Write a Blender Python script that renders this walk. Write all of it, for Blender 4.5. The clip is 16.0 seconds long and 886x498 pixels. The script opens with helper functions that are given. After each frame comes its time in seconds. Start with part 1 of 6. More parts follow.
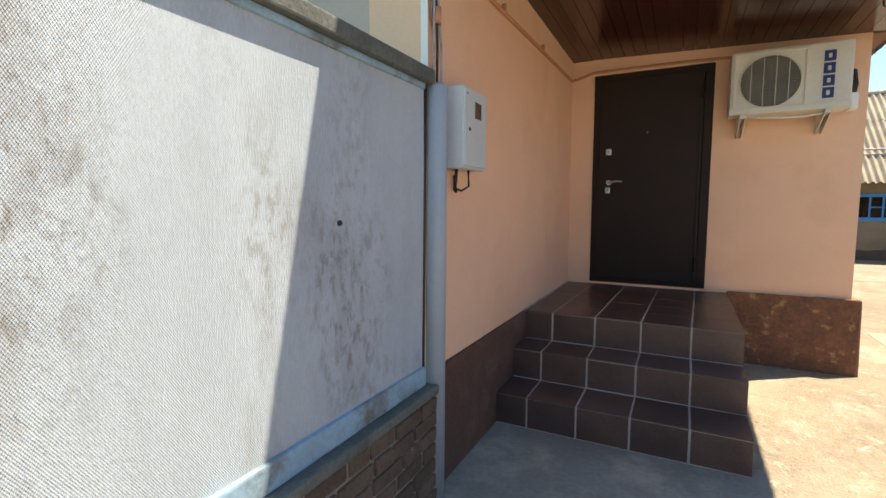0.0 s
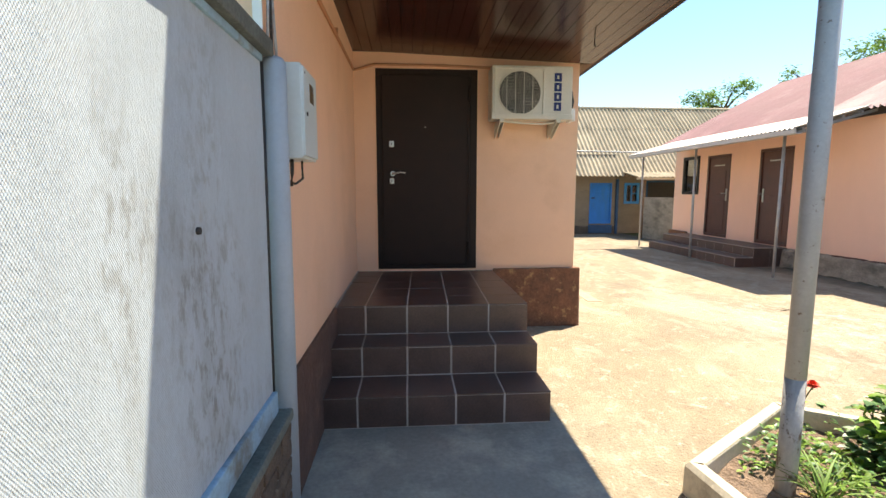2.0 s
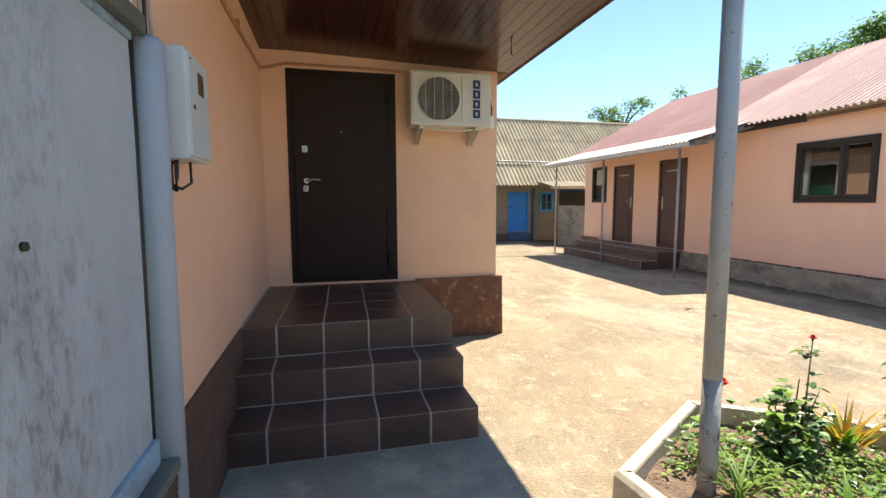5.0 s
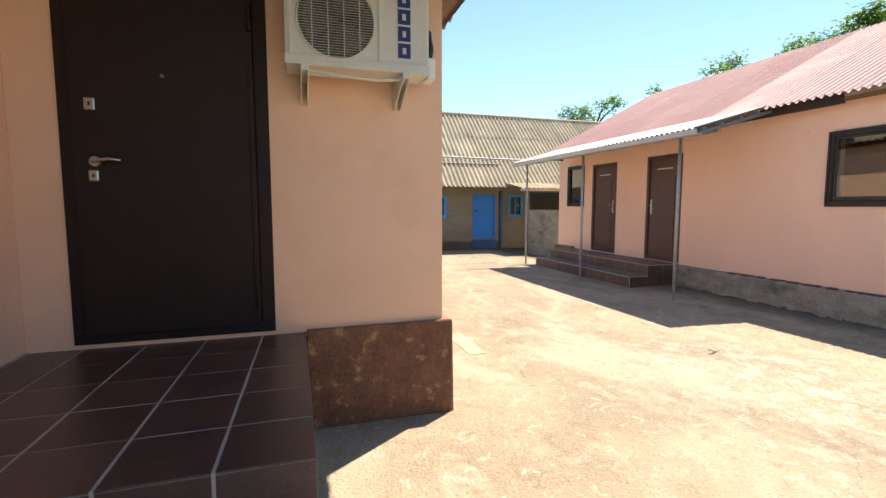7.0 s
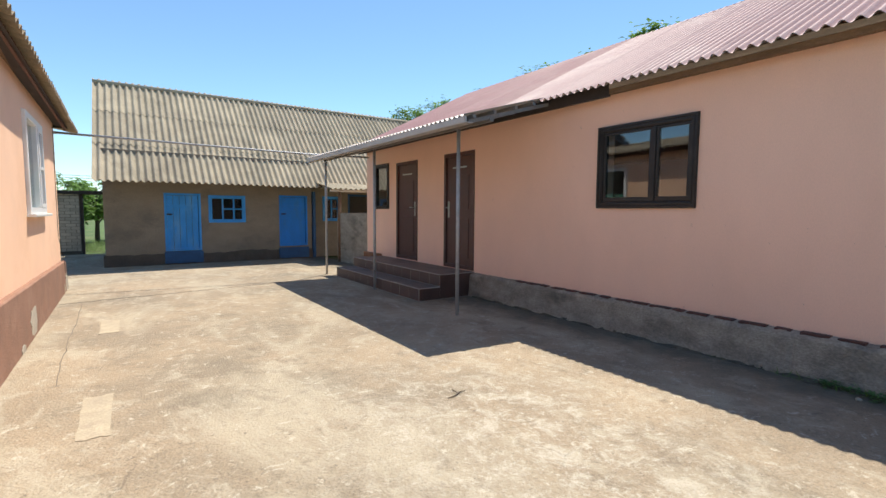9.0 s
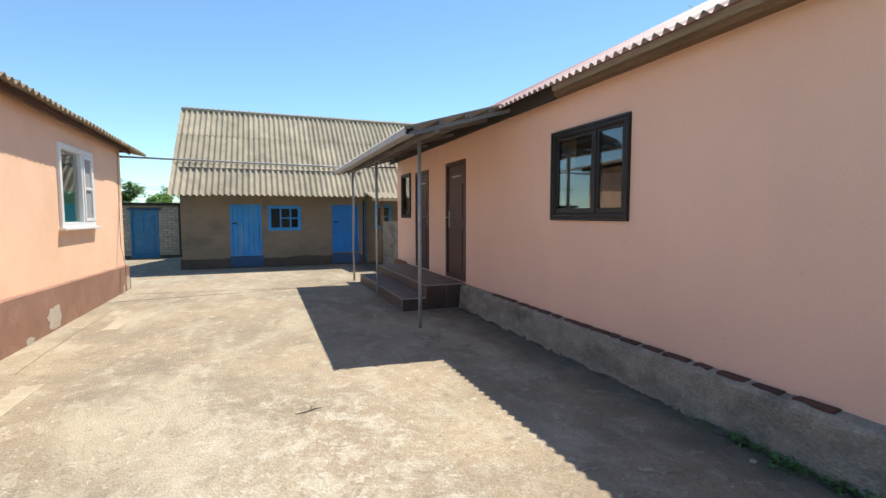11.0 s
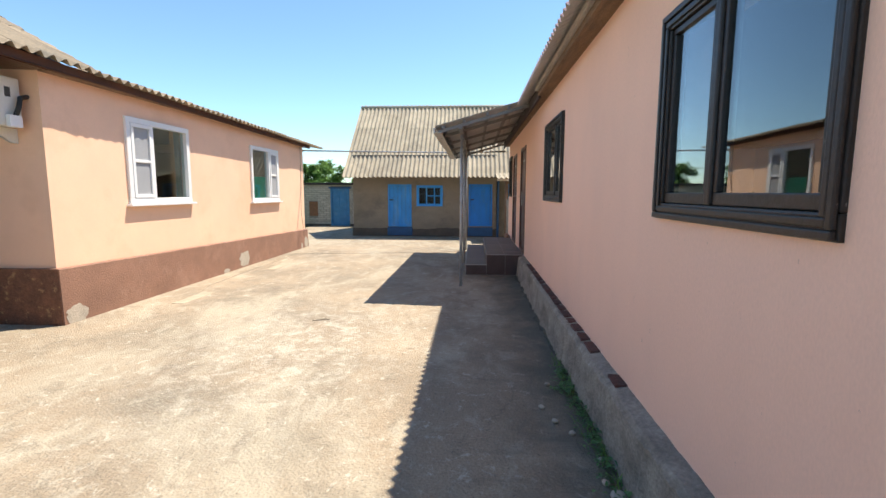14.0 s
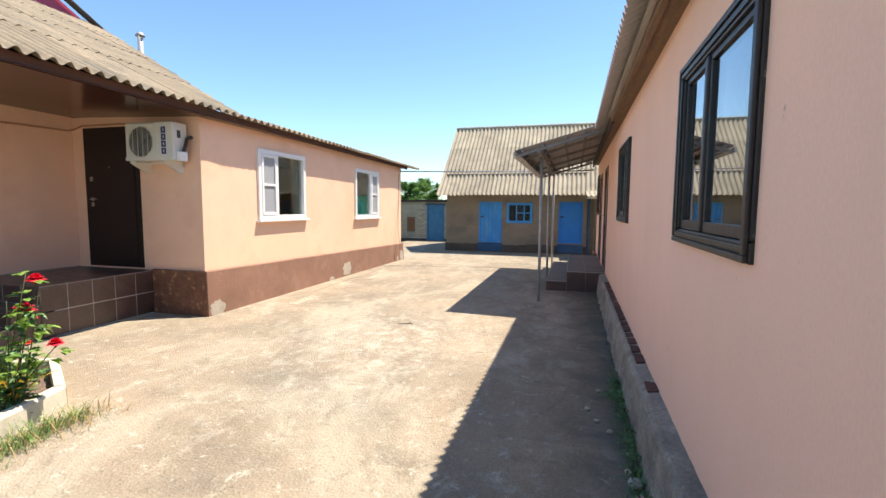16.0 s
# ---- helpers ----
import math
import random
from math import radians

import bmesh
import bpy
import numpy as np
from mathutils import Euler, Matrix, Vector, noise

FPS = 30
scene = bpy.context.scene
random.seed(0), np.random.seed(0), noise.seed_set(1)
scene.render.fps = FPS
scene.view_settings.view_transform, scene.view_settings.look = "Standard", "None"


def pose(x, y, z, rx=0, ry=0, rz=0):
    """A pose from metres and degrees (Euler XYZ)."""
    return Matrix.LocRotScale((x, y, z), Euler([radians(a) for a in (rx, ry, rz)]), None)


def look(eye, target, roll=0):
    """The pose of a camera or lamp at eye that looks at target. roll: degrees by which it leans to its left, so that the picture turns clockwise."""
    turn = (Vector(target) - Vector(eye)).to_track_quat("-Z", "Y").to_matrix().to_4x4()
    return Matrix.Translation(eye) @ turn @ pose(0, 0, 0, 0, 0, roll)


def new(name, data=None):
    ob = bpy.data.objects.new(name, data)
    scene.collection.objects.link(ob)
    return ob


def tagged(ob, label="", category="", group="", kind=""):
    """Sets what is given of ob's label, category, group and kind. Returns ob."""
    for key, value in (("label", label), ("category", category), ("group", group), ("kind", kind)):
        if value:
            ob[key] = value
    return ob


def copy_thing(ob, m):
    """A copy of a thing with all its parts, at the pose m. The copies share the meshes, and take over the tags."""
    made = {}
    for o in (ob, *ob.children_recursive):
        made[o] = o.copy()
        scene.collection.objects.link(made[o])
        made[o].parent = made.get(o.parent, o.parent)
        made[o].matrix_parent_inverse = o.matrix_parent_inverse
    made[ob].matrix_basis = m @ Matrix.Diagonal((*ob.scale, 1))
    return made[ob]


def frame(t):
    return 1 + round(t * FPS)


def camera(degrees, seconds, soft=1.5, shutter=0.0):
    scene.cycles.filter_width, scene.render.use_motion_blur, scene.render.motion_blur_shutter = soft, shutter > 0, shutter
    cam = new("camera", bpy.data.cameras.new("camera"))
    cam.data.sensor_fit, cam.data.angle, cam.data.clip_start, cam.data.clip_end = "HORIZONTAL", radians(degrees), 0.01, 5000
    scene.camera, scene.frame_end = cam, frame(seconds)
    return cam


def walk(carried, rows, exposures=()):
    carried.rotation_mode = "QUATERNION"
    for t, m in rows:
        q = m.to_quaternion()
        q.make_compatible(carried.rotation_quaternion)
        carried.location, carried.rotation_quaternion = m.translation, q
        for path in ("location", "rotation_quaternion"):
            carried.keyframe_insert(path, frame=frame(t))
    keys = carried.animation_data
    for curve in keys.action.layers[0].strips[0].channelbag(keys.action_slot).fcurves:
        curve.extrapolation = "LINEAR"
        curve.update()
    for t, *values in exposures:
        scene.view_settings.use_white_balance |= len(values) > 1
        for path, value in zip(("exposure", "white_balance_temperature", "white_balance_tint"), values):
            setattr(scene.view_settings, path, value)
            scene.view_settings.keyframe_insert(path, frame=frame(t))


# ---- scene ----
cam = camera(87.0, 16.0)
PATH = [
    (0, (-0.058, 0.042, 1.419), (-0.968, 1.813, 1.235), 0.0),
    (0.5, (-0.051, 0.085, 1.416), (-0.707, 1.966, 1.238), -0.1),
    (1, (-0.224, 0.205, 1.432), (-0.565, 2.165, 1.228), -0.1),
    (1.5, (-0.455, 0.2, 1.447), (-0.524, 2.187, 1.228), 0.0),
    (2, (-0.565, 0.067, 1.459), (-0.423, 2.048, 1.217), -0.0),
    (2.5, (-0.573, -0.17, 1.459), (-0.289, 1.795, 1.217), -0.1),
    (3, (-0.636, -0.262, 1.474), (-0.26, 1.688, 1.236), -0.2),
    (3.5, (-0.685, -0.255, 1.479), (-0.239, 1.681, 1.247), 0.0),
    (4, (-0.683, -0.182, 1.471), (-0.218, 1.751, 1.255), -0.1),
    (6.5, (0.039, 1.492, 1.418), (0.526, 3.422, 1.224), -0.1),
    (7, (0.275, 2.003, 1.412), (0.875, 3.902, 1.228), -0.0),
    (7.5, (0.602, 2.341, 1.386), (1.385, 4.173, 1.21), 0.3),
    (8, (1.087, 2.596, 1.397), (2.073, 4.326, 1.208), 0.2),
    (8.5, (1.571, 2.784, 1.369), (2.661, 4.453, 1.205), 0.6),
    (9, (2.102, 2.693, 1.35), (3.229, 4.338, 1.191), 0.4),
    (11.5, (4.303, 1.591, 1.473), (4.906, 3.492, 1.322), -0.1),
    (12, (4.843, 1.328, 1.46), (5.366, 3.251, 1.293), -0.0),
    (12.5, (5.243, 1.206, 1.444), (5.633, 3.157, 1.234), 0.1),
    (13, (5.534, 0.848, 1.476), (5.774, 2.818, 1.23), 0.1),
    (13.5, (5.669, 0.474, 1.483), (5.713, 2.459, 1.246), -0.1),
    (14, (5.867, 0.134, 1.509), (5.738, 2.115, 1.267), 0.2),
    (14.5, (6.039, -0.121, 1.527), (5.777, 1.845, 1.266), 0.3),
    (15, (6.11, -0.375, 1.533), (5.735, 1.574, 1.284), 0.4),
    (15.5, (6.2, -0.411, 1.548), (5.743, 1.525, 1.335), 0.5),
    (16, (6.218, -0.39, 1.569), (5.68, 1.528, 1.39), 0.4),
]
EXPOSURES = [(0.0, 1.22, 7750, 12), (1.0, 1.27, 7650, 11), (2.0, 1.36, 7600, 10), (3.0, 1.14, 7500, 10), (4.0, 1.04, 7500, 9), (6.5, 1.28, 7500, 13), (7.2, 1.17, 7500, 13), (8.0, 0.99, 7100, 10), (9.0, 0.68, 6750, 10), (11.5, 0.76, 6650, 8), (12.5, 0.91, 6700, 10), (14.0, 0.97, 6800, 11), (16.0, 1.0, 6850, 12)]
walk(cam, [(t, look(eye, target, roll)) for t, eye, target, roll in PATH], EXPOSURES)

# ---- light ----
SUN_DIR = Vector((0.37, 0.27, 1.0)).normalized()
world = bpy.data.worlds.new("sky")
scene.world = world
world.use_nodes = True
wn = world.node_tree
sky = wn.nodes.new("ShaderNodeTexSky")
sky.sky_type, sky.sun_disc = "NISHITA", False
sky.sun_elevation = math.asin(SUN_DIR.z)
sky.sun_rotation = math.atan2(SUN_DIR.x, SUN_DIR.y)
sky.air_density, sky.dust_density, sky.ozone_density = 1.0, 0.1, 0.1
sky.altitude = 1200
tint = wn.nodes.new("ShaderNodeMix")
tint.data_type, tint.blend_type = "RGBA", "MULTIPLY"
tint.inputs[0].default_value, tint.inputs[7].default_value = 1.0, (0.81, 1.025, 1.12, 1)
wn.nodes["Background"].inputs[1].default_value = 0.115
wn.links.new(sky.outputs[0], tint.inputs[6])
wn.links.new(tint.outputs[2], wn.nodes["Background"].inputs[0])
sun_data = bpy.data.lights.new("sun", "SUN")
sun_data.energy, sun_data.angle, sun_data.color = 4.2, radians(0.5), (1.0, 0.94, 0.84)
sun = new("sun", sun_data)
sun.matrix_world = look(SUN_DIR * 40, (0, 0, 0))


# ---- materials ----
def mat(name, colour, rough=0.8, metal=0.0, vary=0.12, scale=6.0, fine=60.0, bump=0.1, dist=0.01,
        stain=None, stain_scale=1.2, stain_at=(0.52, 0.66), island=0.0, spec=0.5, stretch=(1, 1, 1), coat=0.0):
    """A painted or mineral surface: two scales of tone, an optional second colour in patches, and fine relief."""
    m = bpy.data.materials.new(name)
    m.use_nodes = True
    nt = m.node_tree
    b = nt.nodes["Principled BSDF"]
    b.inputs["Roughness"].default_value, b.inputs["Metallic"].default_value = rough, metal
    b.inputs["Specular IOR Level"].default_value = spec
    b.inputs["Coat Weight"].default_value = coat
    tc = nt.nodes.new("ShaderNodeNewGeometry")
    mp = nt.nodes.new("ShaderNodeMapping")
    mp.inputs["Scale"].default_value = stretch
    nt.links.new(tc.outputs["Position"], mp.inputs["Vector"])

    def noise_at(s, detail=5.0, roughness=0.6):
        n = nt.nodes.new("ShaderNodeTexNoise")
        n.inputs["Scale"].default_value, n.inputs["Detail"].default_value = s, detail
        n.inputs["Roughness"].default_value = roughness
        nt.links.new(mp.outputs[0], n.inputs["Vector"])
        return n.outputs["Fac"]

    def mix(fac, a, c, mode="MIX"):
        n = nt.nodes.new("ShaderNodeMix")
        n.data_type, n.blend_type = "RGBA", mode
        for s, v in ((n.inputs[0], fac), (n.inputs[6], a), (n.inputs[7], c)):
            if isinstance(v, (float, int)):
                s.default_value = v
            elif isinstance(v, tuple):
                s.default_value = (*v, 1.0)
            else:
                nt.links.new(v, s)
        return n.outputs[2]

    def ramp(fac, lo, hi, a=0.0, c=1.0):
        n = nt.nodes.new("ShaderNodeMapRange")
        n.inputs[1].default_value, n.inputs[2].default_value = lo, hi
        n.inputs[3].default_value, n.inputs[4].default_value = a, c
        nt.links.new(fac, n.inputs[0])
        return n.outputs[0]

    big, small = noise_at(scale), noise_at(fine, 3.0)
    lo = tuple(max(0.0, c * (1 - vary)) for c in colour)
    hi = tuple(min(1.0, c * (1 + vary)) for c in colour)
    col = mix(ramp(big, 0.3, 0.7), lo, hi)
    if stain:
        col = mix(ramp(noise_at(stain_scale, 8.0, 0.65), *stain_at), col, stain)
    grain = nt.nodes.new("ShaderNodeMapRange")
    grain.inputs[1].default_value, grain.inputs[2].default_value = 0.3, 0.7
    grain.inputs[3].default_value, grain.inputs[4].default_value = 1 - vary * 0.7, 1 + vary * 0.7
    nt.links.new(small, grain.inputs[0])
    comb = nt.nodes.new("ShaderNodeCombineColor")
    for i in range(3):
        nt.links.new(grain.outputs[0], comb.inputs[i])
    col = mix(1.0, col, comb.outputs[0], "MULTIPLY")
    if island:
        oi = nt.nodes.new("ShaderNodeObjectInfo")
        gi = nt.nodes.new("ShaderNodeNewGeometry")
        add = nt.nodes.new("ShaderNodeMath")
        nt.links.new(oi.outputs["Random"], add.inputs[0])
        nt.links.new(gi.outputs["Random Per Island"], add.inputs[1])
        fr = nt.nodes.new("ShaderNodeMath")
        fr.operation = "FRACT"
        nt.links.new(add.outputs[0], fr.inputs[0])
        v = ramp(fr.outputs[0], 0, 1, 1 - island, 1 + island)
        c2 = nt.nodes.new("ShaderNodeCombineColor")
        for i in range(3):
            nt.links.new(v, c2.inputs[i])
        col = mix(1.0, col, c2.outputs[0], "MULTIPLY")
    nt.links.new(col, b.inputs["Base Color"])
    nt.links.new(ramp(big, 0.3, 0.7, max(0.02, rough * 0.88), min(1.0, rough * 1.12)), b.inputs["Roughness"])
    if bump:
        bp = nt.nodes.new("ShaderNodeBump")
        bp.inputs["Strength"].default_value, bp.inputs["Distance"].default_value = bump, dist
        s = nt.nodes.new("ShaderNodeMath")
        nt.links.new(big, s.inputs[0])
        nt.links.new(small, s.inputs[1])
        nt.links.new(s.outputs[0], bp.inputs["Height"])
        nt.links.new(bp.outputs[0], b.inputs["Normal"])
    return m


def glass_mat(name, tint=(1, 1, 1), sheets=3.5):
    """A pane: clear glass that mirrors more at a slant; sheets: how many glass faces add to the mirror image."""
    m = bpy.data.materials.new(name)
    m.use_nodes = True
    nt = m.node_tree
    nt.nodes.remove(nt.nodes["Principled BSDF"])
    tr, gl, fr, mx = (nt.nodes.new("ShaderNode" + k) for k in ("BsdfTransparent", "BsdfGlossy", "LayerWeight", "MixShader"))
    inv, pw, back = (nt.nodes.new("ShaderNodeMath") for _ in range(3))
    inv.operation, pw.operation, back.operation = "SUBTRACT", "POWER", "SUBTRACT"
    inv.inputs[0].default_value, pw.inputs[1].default_value, back.inputs[0].default_value = 1.0, sheets, 1.0
    tr.inputs[0].default_value = (*tint, 1)
    gl.inputs["Roughness"].default_value = 0.01
    fr.inputs[0].default_value = 0.5
    p5, fs = nt.nodes.new("ShaderNodeMath"), nt.nodes.new("ShaderNodeMath")
    p5.operation, fs.operation = "POWER", "MULTIPLY_ADD"
    p5.inputs[1].default_value, fs.inputs[1].default_value, fs.inputs[2].default_value = 5.0, 0.96, 0.04
    nt.links.new(fr.outputs["Facing"], p5.inputs[0])
    nt.links.new(p5.outputs[0], fs.inputs[0])
    nt.links.new(fs.outputs[0], inv.inputs[1])
    nt.links.new(inv.outputs[0], pw.inputs[0])
    nt.links.new(pw.outputs[0], back.inputs[1])
    nt.links.new(back.outputs[0], mx.inputs[0])
    nt.links.new(tr.outputs[0], mx.inputs[1])
    nt.links.new(gl.outputs[0], mx.inputs[2])
    nt.links.new(mx.outputs[0], nt.nodes["Material Output"].inputs[0])
    return m


M_PEACH = mat("peach_render", (0.90, 0.58, 0.395), 0.9, vary=0.05, scale=1.3, fine=90, bump=0.16, dist=0.008, stain=(0.84, 0.525, 0.34), stain_scale=0.9)
M_PINK = mat("pink_render", (0.93, 0.605, 0.46), 0.9, vary=0.05, scale=1.1, fine=110, bump=0.18, dist=0.008, stain=(0.56, 0.37, 0.28), stain_scale=19, stain_at=(0.67, 0.715), stretch=(1, 1, 0.5))
M_PALE = mat("pale_render", (0.58, 0.46, 0.40), 0.9, vary=0.06, scale=1.5)
M_PLINTH = mat("brown_plinth_paint", (0.28, 0.15, 0.10), 0.85, vary=0.16, scale=3, fine=50, bump=0.5, dist=0.012, stain=(0.34, 0.19, 0.13), stain_scale=2.0)
# the plinth brown darkened for the shaded side of the porch
M_PLINTHSHADE = mat("shade_darkened_plinth_paint", (0.115, 0.062, 0.045), 0.85, vary=0.25, scale=5, fine=45, bump=0.6, dist=0.015, stain=(0.17, 0.095, 0.07), stain_scale=3.5)
M_STONEP = mat("mottled_plinth_paint", (0.18, 0.082, 0.047), 0.8, vary=0.3, scale=9, fine=40, bump=0.6, dist=0.018, stain=(0.36, 0.21, 0.10), stain_scale=8.5, stain_at=(0.57, 0.63))
M_BARE = mat("bare_cement_patch", (0.46, 0.40, 0.32), 0.95, vary=0.15, scale=8, bump=0.5)
M_CEMENT = mat("grey_cement", (0.34, 0.305, 0.25), 0.95, vary=0.25, scale=5, fine=40, bump=0.8, dist=0.02, stain=(0.15, 0.14, 0.115), stain_scale=2.0, stain_at=(0.50, 0.70), stretch=(1, 1, 1.6))
M_CLAY = mat("clay_barn_render", (0.275, 0.238, 0.18), 0.95, vary=0.14, scale=1.8, fine=30, bump=0.6, dist=0.018, stain=(0.20, 0.175, 0.14), stain_scale=1.1, stretch=(1, 1, 1.6))
M_CLAYDK = mat("dark_barn_plinth", (0.11, 0.094, 0.074), 0.95, vary=0.25, scale=3, bump=0.5, dist=0.015)
M_TILE = mat("brown_glazed_tile", (0.094, 0.055, 0.045), 0.36, vary=0.22, scale=5, fine=80, bump=0.05, island=0.18, spec=0.7)
# landing treads take a lighter colour than its risers
M_TILE2 = mat("light_brown_tile", (0.19, 0.142, 0.122), 0.6, vary=0.14, scale=7, fine=80, bump=0.05, island=0.14)
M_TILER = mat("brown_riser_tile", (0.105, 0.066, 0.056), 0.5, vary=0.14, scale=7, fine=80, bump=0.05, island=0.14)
M_GROUT = mat("cement_grout", (0.43, 0.39, 0.355), 0.95, vary=0.15, scale=9)
M_DOOR = mat("dark_brown_door_paint", (0.027, 0.016, 0.0125), 0.62, spec=0.25, vary=0.2, scale=5, fine=300, bump=0.1, dist=0.002)
M_DOORB = mat("brown_house_door", (0.105, 0.046, 0.036), 0.45, vary=0.15, scale=5, fine=120, bump=0.08, dist=0.003)
M_STEEL = mat("brushed_nickel", (0.50, 0.48, 0.44), 0.35, metal=1.0, vary=0.05, bump=0)
M_CEIL = mat("brown_ceiling_strip", (0.042, 0.013, 0.010), 0.2, vary=0.05, scale=1.2, fine=70, bump=0, island=0.08)
M_SLATE = mat("asbestos_slate", (0.30, 0.24, 0.165), 0.95, vary=0.22, scale=2.5, fine=45, bump=0.4, dist=0.008, stain=(0.22, 0.19, 0.14), stain_scale=1.5, island=0.10)
M_SLATE2 = mat("barn_slate", (0.37, 0.32, 0.235), 0.95, vary=0.2, scale=2.0, fine=45, bump=0.4, dist=0.008, stain=(0.23, 0.205, 0.15), stain_scale=1.4, stain_at=(0.55, 0.72), island=0.10)
M_REDROOF = mat("faded_red_metal_sheet", (0.33, 0.185, 0.19), 0.65, vary=0.10, scale=1.5, fine=30, bump=0.05, spec=0.12, stain=(0.38, 0.23, 0.23), stain_scale=1.0, island=0.05)
M_REDPALE = mat("pale_red_metal_sheet", (0.41, 0.275, 0.27), 0.6, vary=0.10, scale=1.5, fine=30, bump=0.05, spec=0.2, stain=(0.47, 0.345, 0.33), stain_scale=1.0, island=0.05)
M_SHEETUN = mat("grey_sheet_back", (0.48, 0.46, 0.43), 0.5, vary=0.1, scale=3)
M_WOODOLD = mat("weathered_board", (0.20, 0.125, 0.075), 0.85, vary=0.3, scale=5, fine=60, bump=0.4, stretch=(4, 0.6, 4))
M_WOODRED = mat("brown_fascia_paint", (0.13, 0.055, 0.03), 0.7, vary=0.25, scale=4, fine=60, bump=0.3, stretch=(4, 0.6, 4))
M_WOODDK = mat("dark_fascia", (0.045, 0.035, 0.032), 0.8, vary=0.2)
M_BLACKFR = mat("black_brown_window_paint", (0.022, 0.017, 0.014), 0.42, vary=0.3, scale=8, fine=70, bump=0.4, dist=0.006, stain=(0.20, 0.18, 0.16), stain_scale=22, stain_at=(0.655, 0.70), stretch=(1, 0.35, 0.5))
M_UPVC = mat("white_plastic_frame", (0.82, 0.82, 0.80), 0.35, vary=0.03, scale=4, bump=0)
M_GLASS = glass_mat("window_glass", (0.75, 0.80, 0.80))
M_GLASSW = glass_mat("house_window_glass", (0.80, 0.88, 0.85), 2.0)
M_OLDGLASS = glass_mat("dusty_barn_glass", (0.5, 0.5, 0.48), 0.8)
# dark base colour stands in for the unlit rooms behind panes and doors
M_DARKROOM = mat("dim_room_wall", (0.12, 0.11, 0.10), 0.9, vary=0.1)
M_CANTOP = mat("cream_metal_sheet", (0.60, 0.53, 0.49), 0.5, vary=0.1, scale=2, fine=30, bump=0.05, stain=(0.48, 0.40, 0.36), stain_scale=2.0)
M_CURTAIN = mat("teal_curtain", (0.09, 0.46, 0.37), 0.9, vary=0.15, scale=10)
M_MESH = mat("grey_insect_mesh", (0.34, 0.35, 0.36), 0.9, vary=0.06, scale=30)
M_GALV = mat("grey_painted_pipe", (0.40, 0.41, 0.42), 0.5, metal=0.2, vary=0.15, scale=14, bump=0.1, stain=(0.24, 0.21, 0.18), stain_scale=10, stain_at=(0.6, 0.72))
M_CANST = mat("dull_canopy_steel", (0.20, 0.185, 0.17), 0.7, vary=0.2, scale=6)
M_POLE = mat("blue_grey_pole_paint", (0.36, 0.385, 0.41), 0.45, vary=0.08, scale=10, bump=0.1, stain=(0.16, 0.12, 0.095), stain_scale=34, stain_at=(0.62, 0.68))
M_POLEFOOT = mat("flaking_pole_paint", (0.34, 0.35, 0.36), 0.6, vary=0.15, scale=10, bump=0.3, stain=(0.12, 0.085, 0.065), stain_scale=13, stain_at=(0.52, 0.57), stretch=(1, 1, 0.6))
M_BLUE = mat("bright_blue_paint", (0.010, 0.235, 0.74), 0.55, vary=0.12, scale=4, fine=50, bump=0.2, stain=(0.03, 0.22, 0.58), stain_scale=3, stretch=(1, 1, 0.4))
M_BLUELT = mat("faded_blue_paint", (0.035, 0.315, 0.76), 0.6, vary=0.14, scale=4, fine=50, bump=0.25, stain=(0.10, 0.36, 0.70), stain_scale=3, stretch=(1, 1, 0.4))
M_BLUEFADE = mat("chalky_blue_paint", (0.06, 0.24, 0.46), 0.7, vary=0.15, scale=5, fine=50, bump=0.25, stain=(0.12, 0.30, 0.48), stain_scale=4)
M_DRAPE = mat("pale_grey_drape", (0.42, 0.43, 0.42), 0.9, vary=0.08, scale=9)
M_BLUEDK = mat("dull_blue_paint", (0.035, 0.11, 0.24), 0.7, vary=0.2, scale=5, bump=0.3)
M_FENCE = mat("pale_blue_sheet_paint", (0.435, 0.51, 0.565), 0.6, vary=0.10, scale=3, fine=130, bump=0.6, dist=0.004, stain=(0.27, 0.27, 0.25), stain_scale=2.2, stain_at=(0.54, 0.78), stretch=(1, 1.3, 0.45))
M_FENCEFR = mat("blue_fence_frame", (0.27, 0.43, 0.55), 0.6, vary=0.15, scale=5, stain=(0.16, 0.17, 0.16), stain_scale=4)
M_CAP = mat("grey_green_cap", (0.12, 0.135, 0.12), 0.7, vary=0.3, scale=6, bump=0.3)
M_FBRICK = mat("stone_brick", (0.13, 0.092, 0.066), 0.85, vary=0.35, scale=12, fine=70, bump=0.8, dist=0.016, island=0.25, stain=(0.36, 0.30, 0.23), stain_scale=9, stain_at=(0.63, 0.68))
M_WBRICK = mat("pale_silicate_brick", (0.50, 0.45, 0.37), 0.95, vary=0.12, scale=5, bump=0.3, island=0.14)
M_RBRICK = mat("dark_red_brick", (0.11, 0.05, 0.038), 0.9, vary=0.3, scale=14, bump=0.5, island=0.2)
M_MORTAR = mat("mortar", (0.26, 0.235, 0.2), 0.95, vary=0.15, scale=9)
M_KERB = mat("pale_kerb_paint", (0.62, 0.56, 0.44), 0.9, vary=0.1, scale=5, bump=0.3, stain=(0.42, 0.37, 0.29), stain_scale=4)
M_SOIL = mat("dry_soil", (0.25, 0.175, 0.125), 1.0, vary=0.3, scale=10, fine=60, bump=0.9, dist=0.03)
M_GRASSG = mat("far_meadow", (0.075, 0.13, 0.03), 1.0, vary=0.35, scale=0.8, fine=9, bump=0.8, dist=0.05, stain=(0.17, 0.14, 0.07), stain_scale=0.3)
